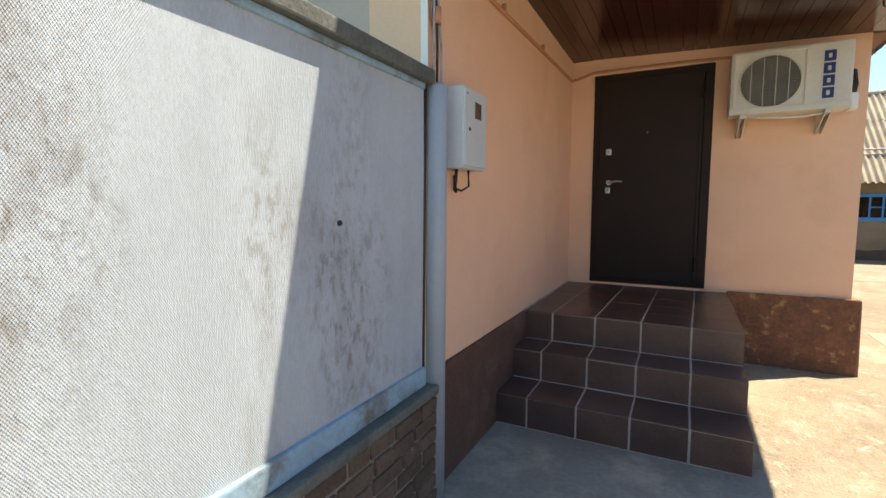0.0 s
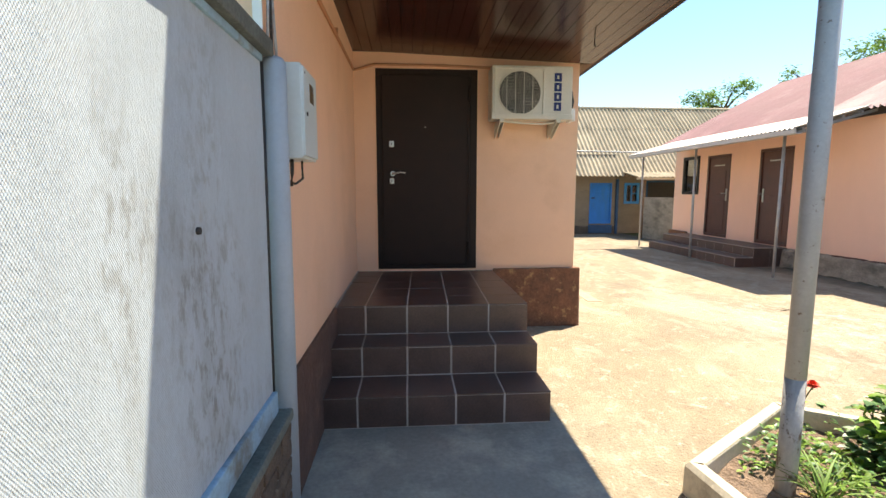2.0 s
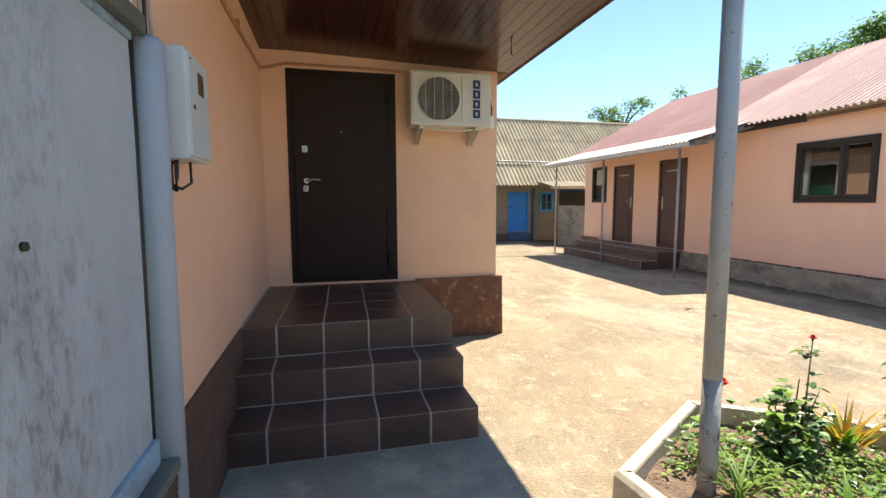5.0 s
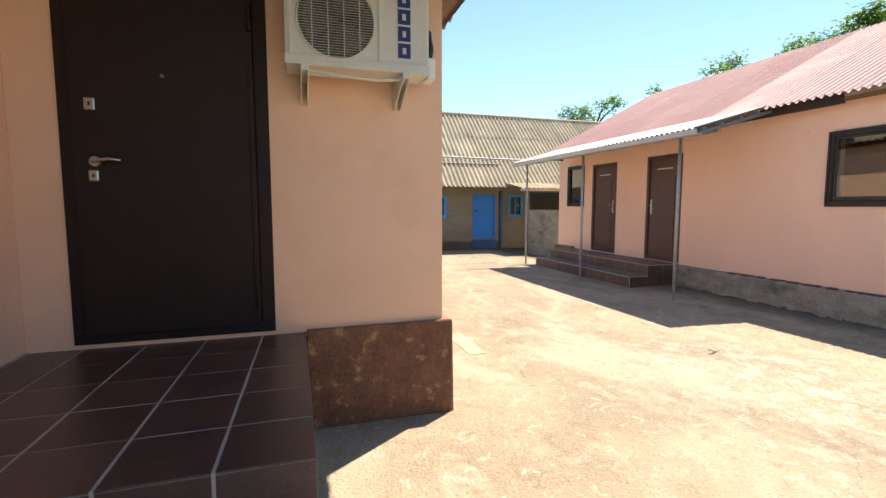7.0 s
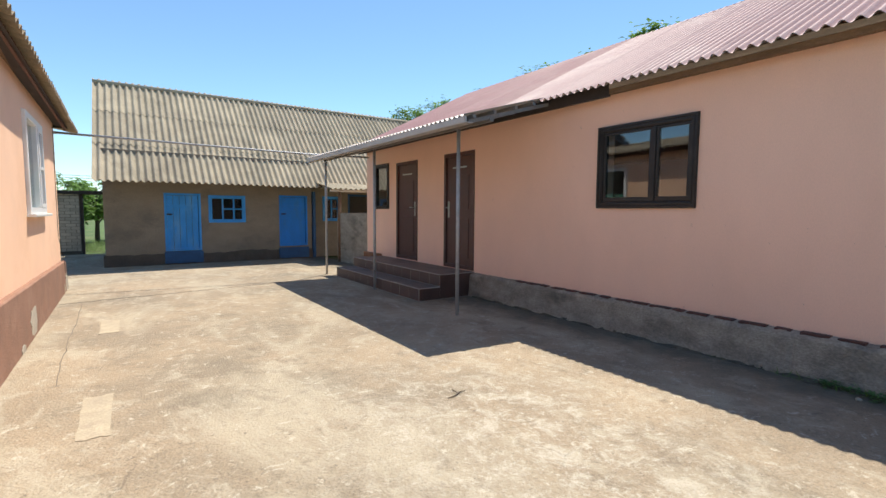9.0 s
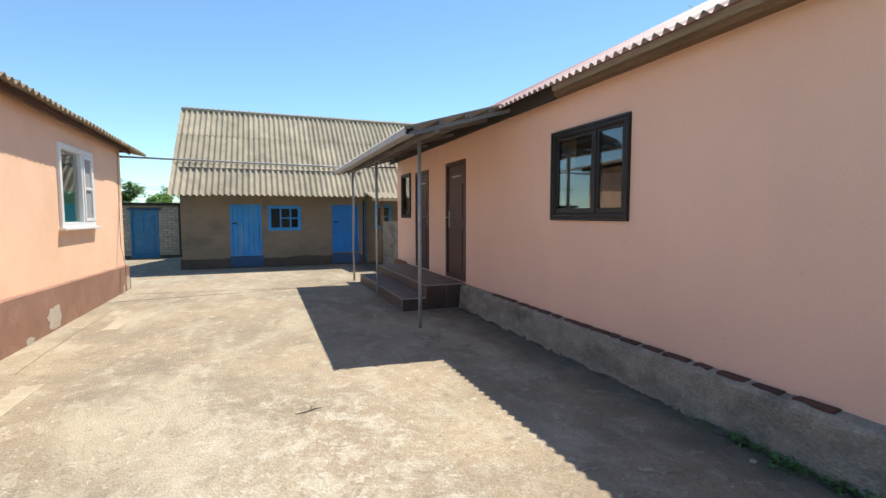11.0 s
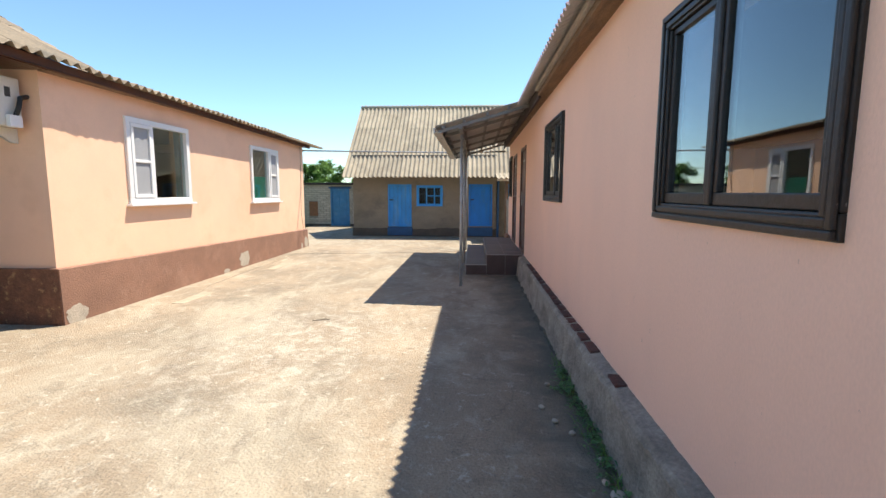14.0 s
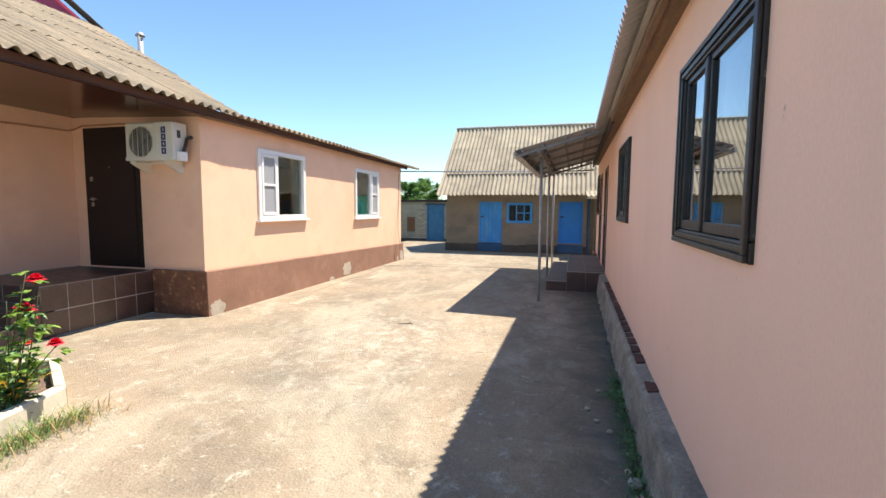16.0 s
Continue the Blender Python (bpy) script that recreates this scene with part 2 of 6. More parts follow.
M_ACW = mat("cream_ac_casing", (0.70, 0.68, 0.60), 0.45, vary=0.05, scale=5, bump=0.03, stain=(0.55, 0.48, 0.36), stain_scale=5, stain_at=(0.6, 0.75))
M_ACDK = mat("dark_grille", (0.05, 0.05, 0.045), 0.6)
M_NAVY = mat("navy_letter_paint", (0.02, 0.035, 0.16), 0.5, vary=0.03, bump=0)
M_BOX = mat("pale_blue_box_paint", (0.58, 0.66, 0.68), 0.4, vary=0.04, scale=6, bump=0.03)
M_CABLE = mat("black_cable", (0.03, 0.027, 0.025), 0.6)
M_CABLELT = mat("pink_painted_conduit", (0.55, 0.27, 0.15), 0.8, vary=0.1)
M_MAGENTA = mat("magenta_gable_sheet", (0.36, 0.035, 0.09), 0.5, vary=0.1, scale=2, bump=0.1)
M_BARK = mat("bark", (0.10, 0.075, 0.055), 0.95, vary=0.3, scale=10, bump=0.8)
M_LEAF = mat("walnut_leaf", (0.17, 0.29, 0.065), 0.6, vary=0.3, scale=1.5, fine=20, bump=0, island=0.4)
M_LEAF2 = mat("far_tree_leaf", (0.15, 0.27, 0.07), 0.7, vary=0.3, scale=1.0, fine=14, bump=0, island=0.35)


def concrete_mat():
    """Sun-bleached yard concrete: broad warm and grey areas, flaked pale skins, dirt, hairline cracks, pits and grit."""
    m = mat("yard_concrete", (0.345, 0.272, 0.188), 0.95, vary=0.22, scale=0.7, fine=55, bump=0.9, dist=0.018,
            stain=(0.235, 0.198, 0.145), stain_scale=0.5, stain_at=(0.47, 0.64))
    nt = m.node_tree
    b = nt.nodes["Principled BSDF"]
    src = b.inputs["Base Color"].links[0].from_socket
    geo = nt.nodes.new("ShaderNodeNewGeometry")

    def span(fac, lo, hi, strength, start=0.0):
        r = nt.nodes.new("ShaderNodeMapRange")
        for i, v in ((1, lo), (2, hi), (3, start), (4, strength)):
            r.inputs[i].default_value = v
        nt.links.new(fac, r.inputs[0])
        return r.outputs[0]

    def clouds(scale, detail, rough, stretch=(1, 1, 1), bend=0.6):
        mp = nt.nodes.new("ShaderNodeMapping")
        mp.inputs["Scale"].default_value = stretch
        mp.inputs["Rotation"].default_value = (0, 0, 0.35)
        nt.links.new(geo.outputs["Position"], mp.inputs["Vector"])
        n = nt.nodes.new("ShaderNodeTexNoise")
        n.inputs["Scale"].default_value, n.inputs["Detail"].default_value, n.inputs["Roughness"].default_value = scale, detail, rough
        n.inputs["Distortion"].default_value = bend
        nt.links.new(mp.outputs[0], n.inputs["Vector"])
        return n

    def times(p, q):
        n = nt.nodes.new("ShaderNodeMath")
        n.operation = "MULTIPLY"
        nt.links.new(p, n.inputs[0])
        nt.links.new(q, n.inputs[1])
        return n.outputs[0]

    def over(base, colour, fac):
        x = nt.nodes.new("ShaderNodeMix")
        x.data_type = "RGBA"
        nt.links.new(fac, x.inputs[0])
        nt.links.new(base, x.inputs[6])
        x.inputs[7].default_value = (*colour, 1)
        return x.outputs[2]

    def layer(base, colour, scale, lo, hi, detail, rough, strength, stretch=(1, 1, 1)):
        return over(base, colour, span(clouds(scale, detail, rough, stretch).outputs["Fac"], lo, hi, strength))

    c = layer(src, (0.44, 0.38, 0.28), 0.8, 0.49, 0.62, 7, 0.66, 0.85, (1, 0.55, 1))
    c = layer(c, (0.20, 0.165, 0.118), 3.6, 0.55, 0.66, 8, 0.75, 0.6)
    c = layer(c, (0.48, 0.425, 0.325), 3.0, 0.53, 0.63, 9, 0.76, 0.6, (1, 0.6, 1))
    c = layer(c, (0.205, 0.168, 0.122), 1.7, 0.56, 0.68, 8, 0.72, 0.65)
    c = layer(c, (0.56, 0.51, 0.41), 8.0, 0.57, 0.63, 7, 0.8, 0.75)
    c = layer(c, (0.48, 0.44, 0.35), 24.0, 0.58, 0.64, 5, 0.75, 0.5)
    c = layer(c, (0.13, 0.11, 0.085), 34.0, 0.60, 0.67, 4, 0.7, 0.6)
    # a worn, pale gritty stretch in the middle of the yard
    mp = nt.nodes.new("ShaderNodeMapping")
    mp.inputs["Location"].default_value, mp.inputs["Scale"].default_value = (-4.2 / 1.15, -4.7 / 1.8, 0), (1 / 1.15, 1 / 1.8, 1)
    nt.links.new(geo.outputs["Position"], mp.inputs["Vector"])
    ln = nt.nodes.new("ShaderNodeVectorMath")
    ln.operation = "LENGTH"
    nt.links.new(mp.outputs[0], ln.inputs[0])
    near = span(ln.outputs["Value"], 0.3, 1.3, 0.0, 1.0)
    for colour, sc, lo, hi, k in (((0.57, 0.525, 0.43), 5.0, 0.49, 0.62, 0.7), ((0.60, 0.56, 0.48), 22.0, 0.54, 0.62, 0.6), ((0.22, 0.18, 0.135), 17.0, 0.57, 0.65, 0.5)):
        c = over(c, colour, times(near, span(clouds(sc, 8, 0.8).outputs["Fac"], lo, hi, k)))
    # hairline cracks, broken off here and there
    vor = nt.nodes.new("ShaderNodeTexVoronoi")
    vor.feature = "DISTANCE_TO_EDGE"
    vor.inputs["Scale"].default_value = 0.42
    wob = nt.nodes.new("ShaderNodeMix")
    wob.data_type, wob.blend_type = "RGBA", "LINEAR_LIGHT"
    wob.inputs[0].default_value = 0.16
    nt.links.new(geo.outputs["Position"], wob.inputs[6])
    nt.links.new(clouds(2.2, 6, 0.7).outputs["Color"], wob.inputs[7])
    nt.links.new(wob.outputs[2], vor.inputs["Vector"])
    crack = times(span(vor.outputs["Distance"], 0.0, 0.003, 0.0, 0.5), span(clouds(0.8, 3, 0.6).outputs["Fac"], 0.52, 0.60, 1.0))
    c = over(c, (0.11, 0.092, 0.07), crack)
    # mossy dirt at the long plinth's foot, widened to paint the shaded ground darker
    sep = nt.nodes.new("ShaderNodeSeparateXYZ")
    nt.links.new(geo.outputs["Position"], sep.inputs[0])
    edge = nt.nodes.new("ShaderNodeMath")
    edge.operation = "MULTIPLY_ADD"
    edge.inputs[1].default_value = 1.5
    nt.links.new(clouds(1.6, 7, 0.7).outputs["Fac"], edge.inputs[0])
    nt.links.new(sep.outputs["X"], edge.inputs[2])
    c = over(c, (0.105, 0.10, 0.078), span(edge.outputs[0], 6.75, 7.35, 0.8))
    nt.links.new(c, b.inputs["Base Color"])
    return m


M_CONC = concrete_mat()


def pressed_sheet(m):
    """Adds the pressed diamond grain of the sheet as relief, and rusty speckle."""
    nt = m.node_tree
    bs = nt.nodes["Principled BSDF"]
    geo = nt.nodes.new("ShaderNodeNewGeometry")
    hs = []
    for a in (32, -32):
        mp = nt.nodes.new("ShaderNodeMapping")
        mp.inputs["Rotation"].default_value = (radians(a), 0, 0)
        nt.links.new(geo.outputs["Position"], mp.inputs["Vector"])
        w = nt.nodes.new("ShaderNodeTexWave")
        w.bands_direction = "Y"
        w.inputs["Scale"].default_value, w.inputs["Distortion"].default_value = 62.0, 0.8
        w.inputs["Detail"].default_value = 1.0
        nt.links.new(mp.outputs[0], w.inputs["Vector"])
        hs.append(w.outputs["Fac"])
    ad = nt.nodes.new("ShaderNodeMath")
    nt.links.new(hs[0], ad.inputs[0])
    nt.links.new(hs[1], ad.inputs[1])
    bp = nt.nodes.new("ShaderNodeBump")
    bp.inputs["Strength"].default_value, bp.inputs["Distance"].default_value = 0.37, 0.0016
    nt.links.new(ad.outputs[0], bp.inputs["Height"])
    nt.links.new(bs.inputs["Normal"].links[0].from_socket, bp.inputs["Normal"])
    nt.links.new(bp.outputs[0], bs.inputs["Normal"])
    src = bs.inputs["Base Color"].links[0].from_socket
    mp = nt.nodes.new("ShaderNodeMapping")
    mp.inputs["Scale"].default_value = (1, 1.0, 0.5)
    nt.links.new(geo.outputs["Position"], mp.inputs["Vector"])
    big = nt.nodes.new("ShaderNodeTexNoise")
    big.inputs["Scale"].default_value, big.inputs["Detail"].default_value = 1.9, 3
    nt.links.new(mp.outputs[0], big.inputs["Vector"])
    group = nt.nodes.new("ShaderNodeMapRange")
    group.inputs[1].default_value, group.inputs[2].default_value = 0.44, 0.66
    nt.links.new(big.outputs["Fac"], group.inputs[0])
    for scale, lo, hi, colour, k in ((3.2, 0.50, 0.74, (0.17, 0.16, 0.14), 0.65), (9.0, 0.53, 0.66, (0.16, 0.14, 0.115), 0.55), (30.0, 0.50, 0.62, (0.17, 0.15, 0.12), 0.65), (7.0, 0.66, 0.72, (0.32, 0.21, 0.08), 0.6)):
        n = nt.nodes.new("ShaderNodeTexNoise")
        n.inputs["Scale"].default_value, n.inputs["Detail"].default_value, n.inputs["Roughness"].default_value = scale, 7, 0.7
        nt.links.new(mp.outputs[0], n.inputs["Vector"])
        r = nt.nodes.new("ShaderNodeMapRange")
        for i, v in ((1, lo), (2, hi), (3, 0.0), (4, k)):
            r.inputs[i].default_value = v
        nt.links.new(n.outputs["Fac"], r.inputs[0])
        x = nt.nodes.new("ShaderNodeMix")
        x.data_type = "RGBA"
        both = nt.nodes.new("ShaderNodeMath")
        both.operation = "MULTIPLY"
        nt.links.new(r.outputs[0], both.inputs[0])
        nt.links.new(group.outputs[0], both.inputs[1])
        nt.links.new(both.outputs[0], x.inputs[0])
        nt.links.new(src, x.inputs[6])
        x.inputs[7].default_value = (*colour, 1)
        src = x.outputs[2]
    nt.links.new(src, bs.inputs["Base Color"])


pressed_sheet(M_FENCE)
M_CORNER = mat("pale_blue_post_paint", (0.36, 0.43, 0.50), 0.5, vary=0.05, scale=5, bump=0.04)
M_RUST = mat("rusty_board", (0.26, 0.12, 0.065), 0.9, vary=0.2, scale=8, bump=0.3)
M_SMOOTHC = mat("smooth_grey_screed", (0.27, 0.262, 0.23), 0.85, vary=0.15, scale=1.6, fine=40, bump=0.25, stain=(0.40, 0.38, 0.32), stain_scale=2.6, stain_at=(0.48, 0.64))


# ---- mesh helpers ----
def box(bm, x0, y0, z0, x1, y1, z1, bevel=0.0):
    r = bmesh.ops.create_cube(bm, size=1.0)
    v = r["verts"]
    bmesh.ops.scale(bm, vec=(x1 - x0, y1 - y0, z1 - z0), verts=v)
    bmesh.ops.translate(bm, vec=((x0 + x1) / 2, (y0 + y1) / 2, (z0 + z1) / 2), verts=v)
    if bevel:
        e = list({e for q in v for e in q.link_edges})
        bmesh.ops.bevel(bm, geom=e, offset=bevel, segments=2, affect="EDGES", profile=0.6)
    return bm


def boxes(*rows, bevel=0.0):
    bm = bmesh.new()
    for r in rows:
        box(bm, *r, bevel=bevel)
    return bm


def tube(points, radius, sides=10, bm=None, cap=True):
    """A round bar along a line of points; radius may be one number or one for each point."""
    bm = bm or bmesh.new()
    pts = [Vector(p) for p in points]
    rings = []
    for i, p in enumerate(pts):
        d = (pts[min(i + 1, len(pts) - 1)] - pts[max(i - 1, 0)]).normalized()
        up = Vector((0, 0, 1)) if abs(d.z) < 0.95 else Vector((1, 0, 0))
        a = d.cross(up).normalized()
        c = d.cross(a)
        r = radius[i] if isinstance(radius, (list, tuple)) else radius
        rings.append([bm.verts.new(p + (a * math.cos(t) + c * math.sin(t)) * r) for t in (2 * math.pi * k / sides for k in range(sides))])
    for u, v in zip(rings, rings[1:]):
        for k in range(sides):
            f = bm.faces.new((u[k], u[(k + 1) % sides], v[(k + 1) % sides], v[k]))
            f.smooth = True
    if cap:
        bm.faces.new(rings[0][::-1])
        bm.faces.new(rings[-1])
    return bm


def mesh_of(name, bm, material):
    bmesh.ops.recalc_face_normals(bm, faces=bm.faces)
    me = bpy.data.meshes.new(name)
    bm.to_mesh(me)
    bm.free()
    me.materials.append(material)
    return me


def part(name, bm, material, parent=None, label=""):
    ob = new(name, mesh_of(name, bm, material))
    ob.parent = parent
    return tagged(ob, label)


def piece(name, me, parent, m):
    ob = new(name, me)
    ob.parent = parent
    ob.matrix_basis = m
    return ob


def thing(name, m, label, category, group="", kind=""):
    ob = new(name)
    ob.empty_display_size = 0.1
    ob.matrix_basis = m
    return tagged(ob, label, category, group, kind)


def structure(name, bm, material, label, category):
    return tagged(part(name, bm, material), label, category, kind="structure")


def wall_mesh(u0, u1, z0, z1, thick, holes, axis, at):
    """A wall along x ('x', face at y=at, body behind towards +y*sign) or y, with openings through it. thick is signed."""
    us = sorted({u0, u1, *(h[0] for h in holes), *(h[1] for h in holes)})
    zs = sorted({z0, z1, *(h[2] for h in holes), *(h[3] for h in holes)})
    solid = {}
    for i in range(len(us) - 1):
        for j in range(len(zs) - 1):
            um, zm = (us[i] + us[i + 1]) / 2, (zs[j] + zs[j + 1]) / 2
            solid[i, j] = not any(h[0] < um < h[1] and h[2] < zm < h[3] for h in holes)
    bm = bmesh.new()
    memo = {}

    def vert(u, z, d):
        k = (round(u, 5), round(z, 5), d)
        if k not in memo:
            memo[k] = bm.verts.new((at + d, u, z) if axis == "y" else (u, at + d, z))
        return memo[k]

    for (i, j), full in solid.items():
        if not full:
            continue
        a, b, c, d = us[i], us[i + 1], zs[j], zs[j + 1]
        for off in (0.0, thick):
            bm.faces.new((vert(a, c, off), vert(b, c, off), vert(b, d, off), vert(a, d, off)))
        for (p, q), n in (((a, c), (b, c)), (i, j - 1)), (((a, d), (b, d)), (i, j + 1)), (((a, c), (a, d)), (i - 1, j)), (((b, c), (b, d)), (i + 1, j)):
            if not solid.get(n, False):
                bm.faces.new((vert(*p, 0.0), vert(*q, 0.0), vert(*q, thick), vert(*p, thick)))
    return bm


def corrugated(name, width, length, waves, amp, material, thick=0.007, steps=8, flat=False):
    """One wavy roofing sheet: width along x, length along y (up the slope), waves up in z."""
    n = waves * steps
    verts, faces = [], []
    for layer in (0, 1):
        for v in (0.0, length):
            for i in range(n + 1):
                ph = (i % steps) / steps
                h = math.cos(2 * math.pi * ph)
                if flat:
                    h = max(-1.0, min(1.0, h * 2.2))
                verts.append((width * i / n, v, amp * h - layer * thick))
    k = n + 1
    for i in range(n):
        faces.append((i, i + 1, k + i + 1, k + i))
        faces.append((2 * k + i + 1, 2 * k + i, 3 * k + i, 3 * k + i + 1))
    smooth = len(faces)
    verts += verts[:]
    o = 4 * k
    for i in range(n):
        faces.append((o + i + 1, o + i, o + 2 * k + i, o + 2 * k + i + 1))
        faces.append((o + k + i, o + k + i + 1, o + 3 * k + i + 1, o + 3 * k + i))
    faces += [(o, o + k, o + 3 * k, o + 2 * k), (o + n, o + 2 * k + n, o + 3 * k + n, o + k + n)]
    me = bpy.data.meshes.new(name)
    me.from_pydata(verts, [], faces)
    me.polygons.foreach_set("use_smooth", [i < smooth for i in range(len(me.polygons))])
    me.materials.append(material)
    return me


def basis(origin, u, v):
    """A pose whose x runs along u and y along v."""
    u, v = Vector(u).normalized(), Vector(v).normalized()
    n = u.cross(v).normalized()
    m = Matrix((u, n.cross(u), n)).transposed().to_4x4()
    m.translation = Vector(origin)
    return m


def lay_roof(parent, name, me, origin, u, v, cols, rows, pitch_u, pitch_v, jitter=0.004, cut=None):
    """Sheets laid from the eave upwards, each row lapping over the one below; cut: (point, normal) of a hip beyond which nothing lies."""
    m0 = basis(origin, u, v)
    w, ln = max(q.co.x for q in me.vertices), max(q.co.y for q in me.vertices)
    for r in range(rows):
        for c in range(cols):
            j = Matrix.Translation((c * pitch_u, r * pitch_v + random.uniform(-jitter, jitter) * 2, 0.004 * (c % 2) + random.uniform(0, jitter)))
            m = m0 @ j @ Matrix.Rotation(-0.008, 4, "X")
            if cut:
                side = [(m @ Vector(q) - Vector(cut[0])).dot(Vector(cut[1])) for q in ((0, 0, 0), (w, 0, 0), (0, ln, 0), (w, ln, 0))]
                if min(side) > 0:
                    continue
                if max(side) > 0:
                    bm = bmesh.new()
                    bm.from_mesh(me)
                    inv = m.inverted()
                    bmesh.ops.bisect_plane(bm, geom=bm.verts[:] + bm.edges[:] + bm.faces[:], plane_co=inv @ Vector(cut[0]), plane_no=inv.to_3x3() @ Vector(cut[1]), clear_outer=True)
                    cm = bpy.data.meshes.new(name)
                    bm.to_mesh(cm)
                    bm.free()
                    if not cm.materials:
                        cm.materials.append(me.materials[0])
                    piece(name, cm, parent, m)
                    continue
            piece(name, me, parent, m)


# ---- ground and yard ----
bm = bmesh.new()
bmesh.ops.create_grid(bm, x_segments=40, y_segments=40, size=400)
bmesh.ops.translate(bm, vec=(3, 8, -0.03), verts=bm.verts)
structure("ground", bm, M_GRASSG, "dry green meadow that runs to the horizon", "ground")
yard = structure("yard_floor", boxes((-1.2, -6.0, -0.12, 6.95, 20.35, 0.0)), M_CONC, "sun-bleached worn concrete yard between the houses", "pavement")
# grey sheet stops at the porch shadow's edge, greying the shaded concrete
structure("porch_floor", boxes((-1.118, 1.1, -0.05, 0.385, 2.9, 0.003)), M_SMOOTHC, "smooth grey screed before the porch steps, cut to the porch shadow", "pavement")

# ---- house with the porch ----
AX, AY = 1.215, 5.0            # corner of the porch wall and the yard wall
WA1, WA2 = (6.19, 7.575, 1.337, 2.503), (9.70, 11.07, 1.293, 2.462)
structure("wall_yard", wall_mesh(AY, 12.75, 0.4, 2.86, -0.3, [WA1, WA2], "y", AX), M_PEACH, "peach rendered house wall with two white windows", "wall")
structure("wall_door", wall_mesh(-1.12, AX - 0.3, 0.6, 2.86, 0.3, [(-0.897, 0.143, 0.648, 2.70)], "x", AY), M_PEACH, "peach rendered porch wall round the entrance door", "wall")
structure("wall_porch_side", wall_mesh(1.93, AY - 0.001, 0.55, 3.02, -0.3, [], "y", -1.12), M_PEACH, "peach rendered side wall of the open porch", "wall")
structure("wall_behind_fence", wall_mesh(-9.0, -1.421, 0.0, 3.0, 0.3, [], "x", 1.93), M_PALE, "pale plastered house wall behind the fence", "wall")
structure("wall_far_end", wall_mesh(-9.0, AX - 0.301, 0.4, 2.86, -0.3, [], "x", 12.75), M_PEACH, "peach rendered end wall of the house", "wall")
structure("wall_back", wall_mesh(2.24, 12.44, 0.0, 2.95, 0.3, [], "y", -9.0), M_PEACH, "plain rear wall of the house", "wall")
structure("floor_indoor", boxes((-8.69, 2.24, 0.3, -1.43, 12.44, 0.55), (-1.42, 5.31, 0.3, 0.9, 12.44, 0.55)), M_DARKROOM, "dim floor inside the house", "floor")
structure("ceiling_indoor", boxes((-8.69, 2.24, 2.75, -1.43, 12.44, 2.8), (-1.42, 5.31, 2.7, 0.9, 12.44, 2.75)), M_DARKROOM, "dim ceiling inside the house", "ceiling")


def plinth_mesh(rows):
    bm = bmesh.new()
    for r in rows:
        box(bm, *r, bevel=0.012)
    return bm


def sloped_plinth():
    """The yard plinth: its top falls towards the far end."""
    bm = bmesh.new()
    n = 24
    rings = []
    for i in range(n + 1):
        y = 4.965 + (12.79 - 4.965) * i / n
        top = 0.645 - 0.165 * i / n + 0.006 * noise.noise((y * 3, 0, 0))
        x1 = 1.276 + 0.006 * noise.noise((y * 2, 3, 0))
        rings.append([bm.verts.new(p) for p in ((0.95, y, -0.05), (x1 + 0.012, y, -0.05), (x1, y, top - 0.012), (x1 - 0.012, y, top), (0.95, y, top))])
    for a, b in zip(rings, rings[1:]):
        for k in range(5):
            bm.faces.new((a[k], a[(k + 1) % 5], b[(k + 1) % 5], b[k]))
    bm.faces.new(rings[0])
    bm.faces.new(rings[-1][::-1])
    return bm


structure("plinth_yard", sloped_plinth(), M_PLINTH, "brown painted plinth with patches of bare cement", "plinth")
structure("plinth_porch", boxes((0.325, 4.955, -0.05, 1.27, 4.999, 0.643), bevel=0.01), M_STONEP, "dark brown plinth painted with mottled stone patches", "plinth")
structure("plinth_side", boxes((-1.16, 1.99, -0.05, -1.100, 3.47, 0.622), bevel=0.008), M_PLINTHSHADE, "brown painted plinth beside the steps, colour darkened for the porch shade", "plinth")

# ---- porch ceiling and house roof ----
def eave_z(y):
    return 2.92 - 0.0148 * (y - 1.75)


bm = bmesh.new()
for i in range(25):
    x0 = -1.12 + i * 0.1
    x1 = min(x0 + 0.096, 1.34)
    za, zb = 2.868 - 0.036 * (x0 + 1.12), 2.868 - 0.036 * (x1 + 1.12)
    r = 0.045     # the cladding rises towards its open end
    vs = [bm.verts.new(p) for p in ((x0, 1.80, za + r), (x1, 1.80, zb + r), (x1, 4.995, zb), (x0, 4.995, za), (x0, 1.80, za + r + 0.02), (x1, 1.80, zb + r + 0.02), (x1, 4.995, zb + 0.02), (x0, 4.995, za + 0.02))]
    for f in ((0, 1, 2, 3), (4, 5, 6, 7), (0, 1, 5, 4), (1, 2, 6, 5), (2, 3, 7, 6), (3, 0, 4, 7)):
        bm.faces.new([vs[k] for k in f])
structure("ceiling_porch", bm, M_CEIL, "glossy dark brown strip cladding under the porch roof", "ceiling")
structure("ceiling_porch_back", boxes((-1.12, 1.80, 2.945, 1.0, 5.3, 2.96)), M_WOODDK, "dark boards above the porch cladding", "ceiling")
structure("baseboard_eave", boxes((AX + 0.001, 5.0, 2.775, 1.340, 12.85, 2.79)), M_WOODOLD, "old boards under the yard eave", "soffit")

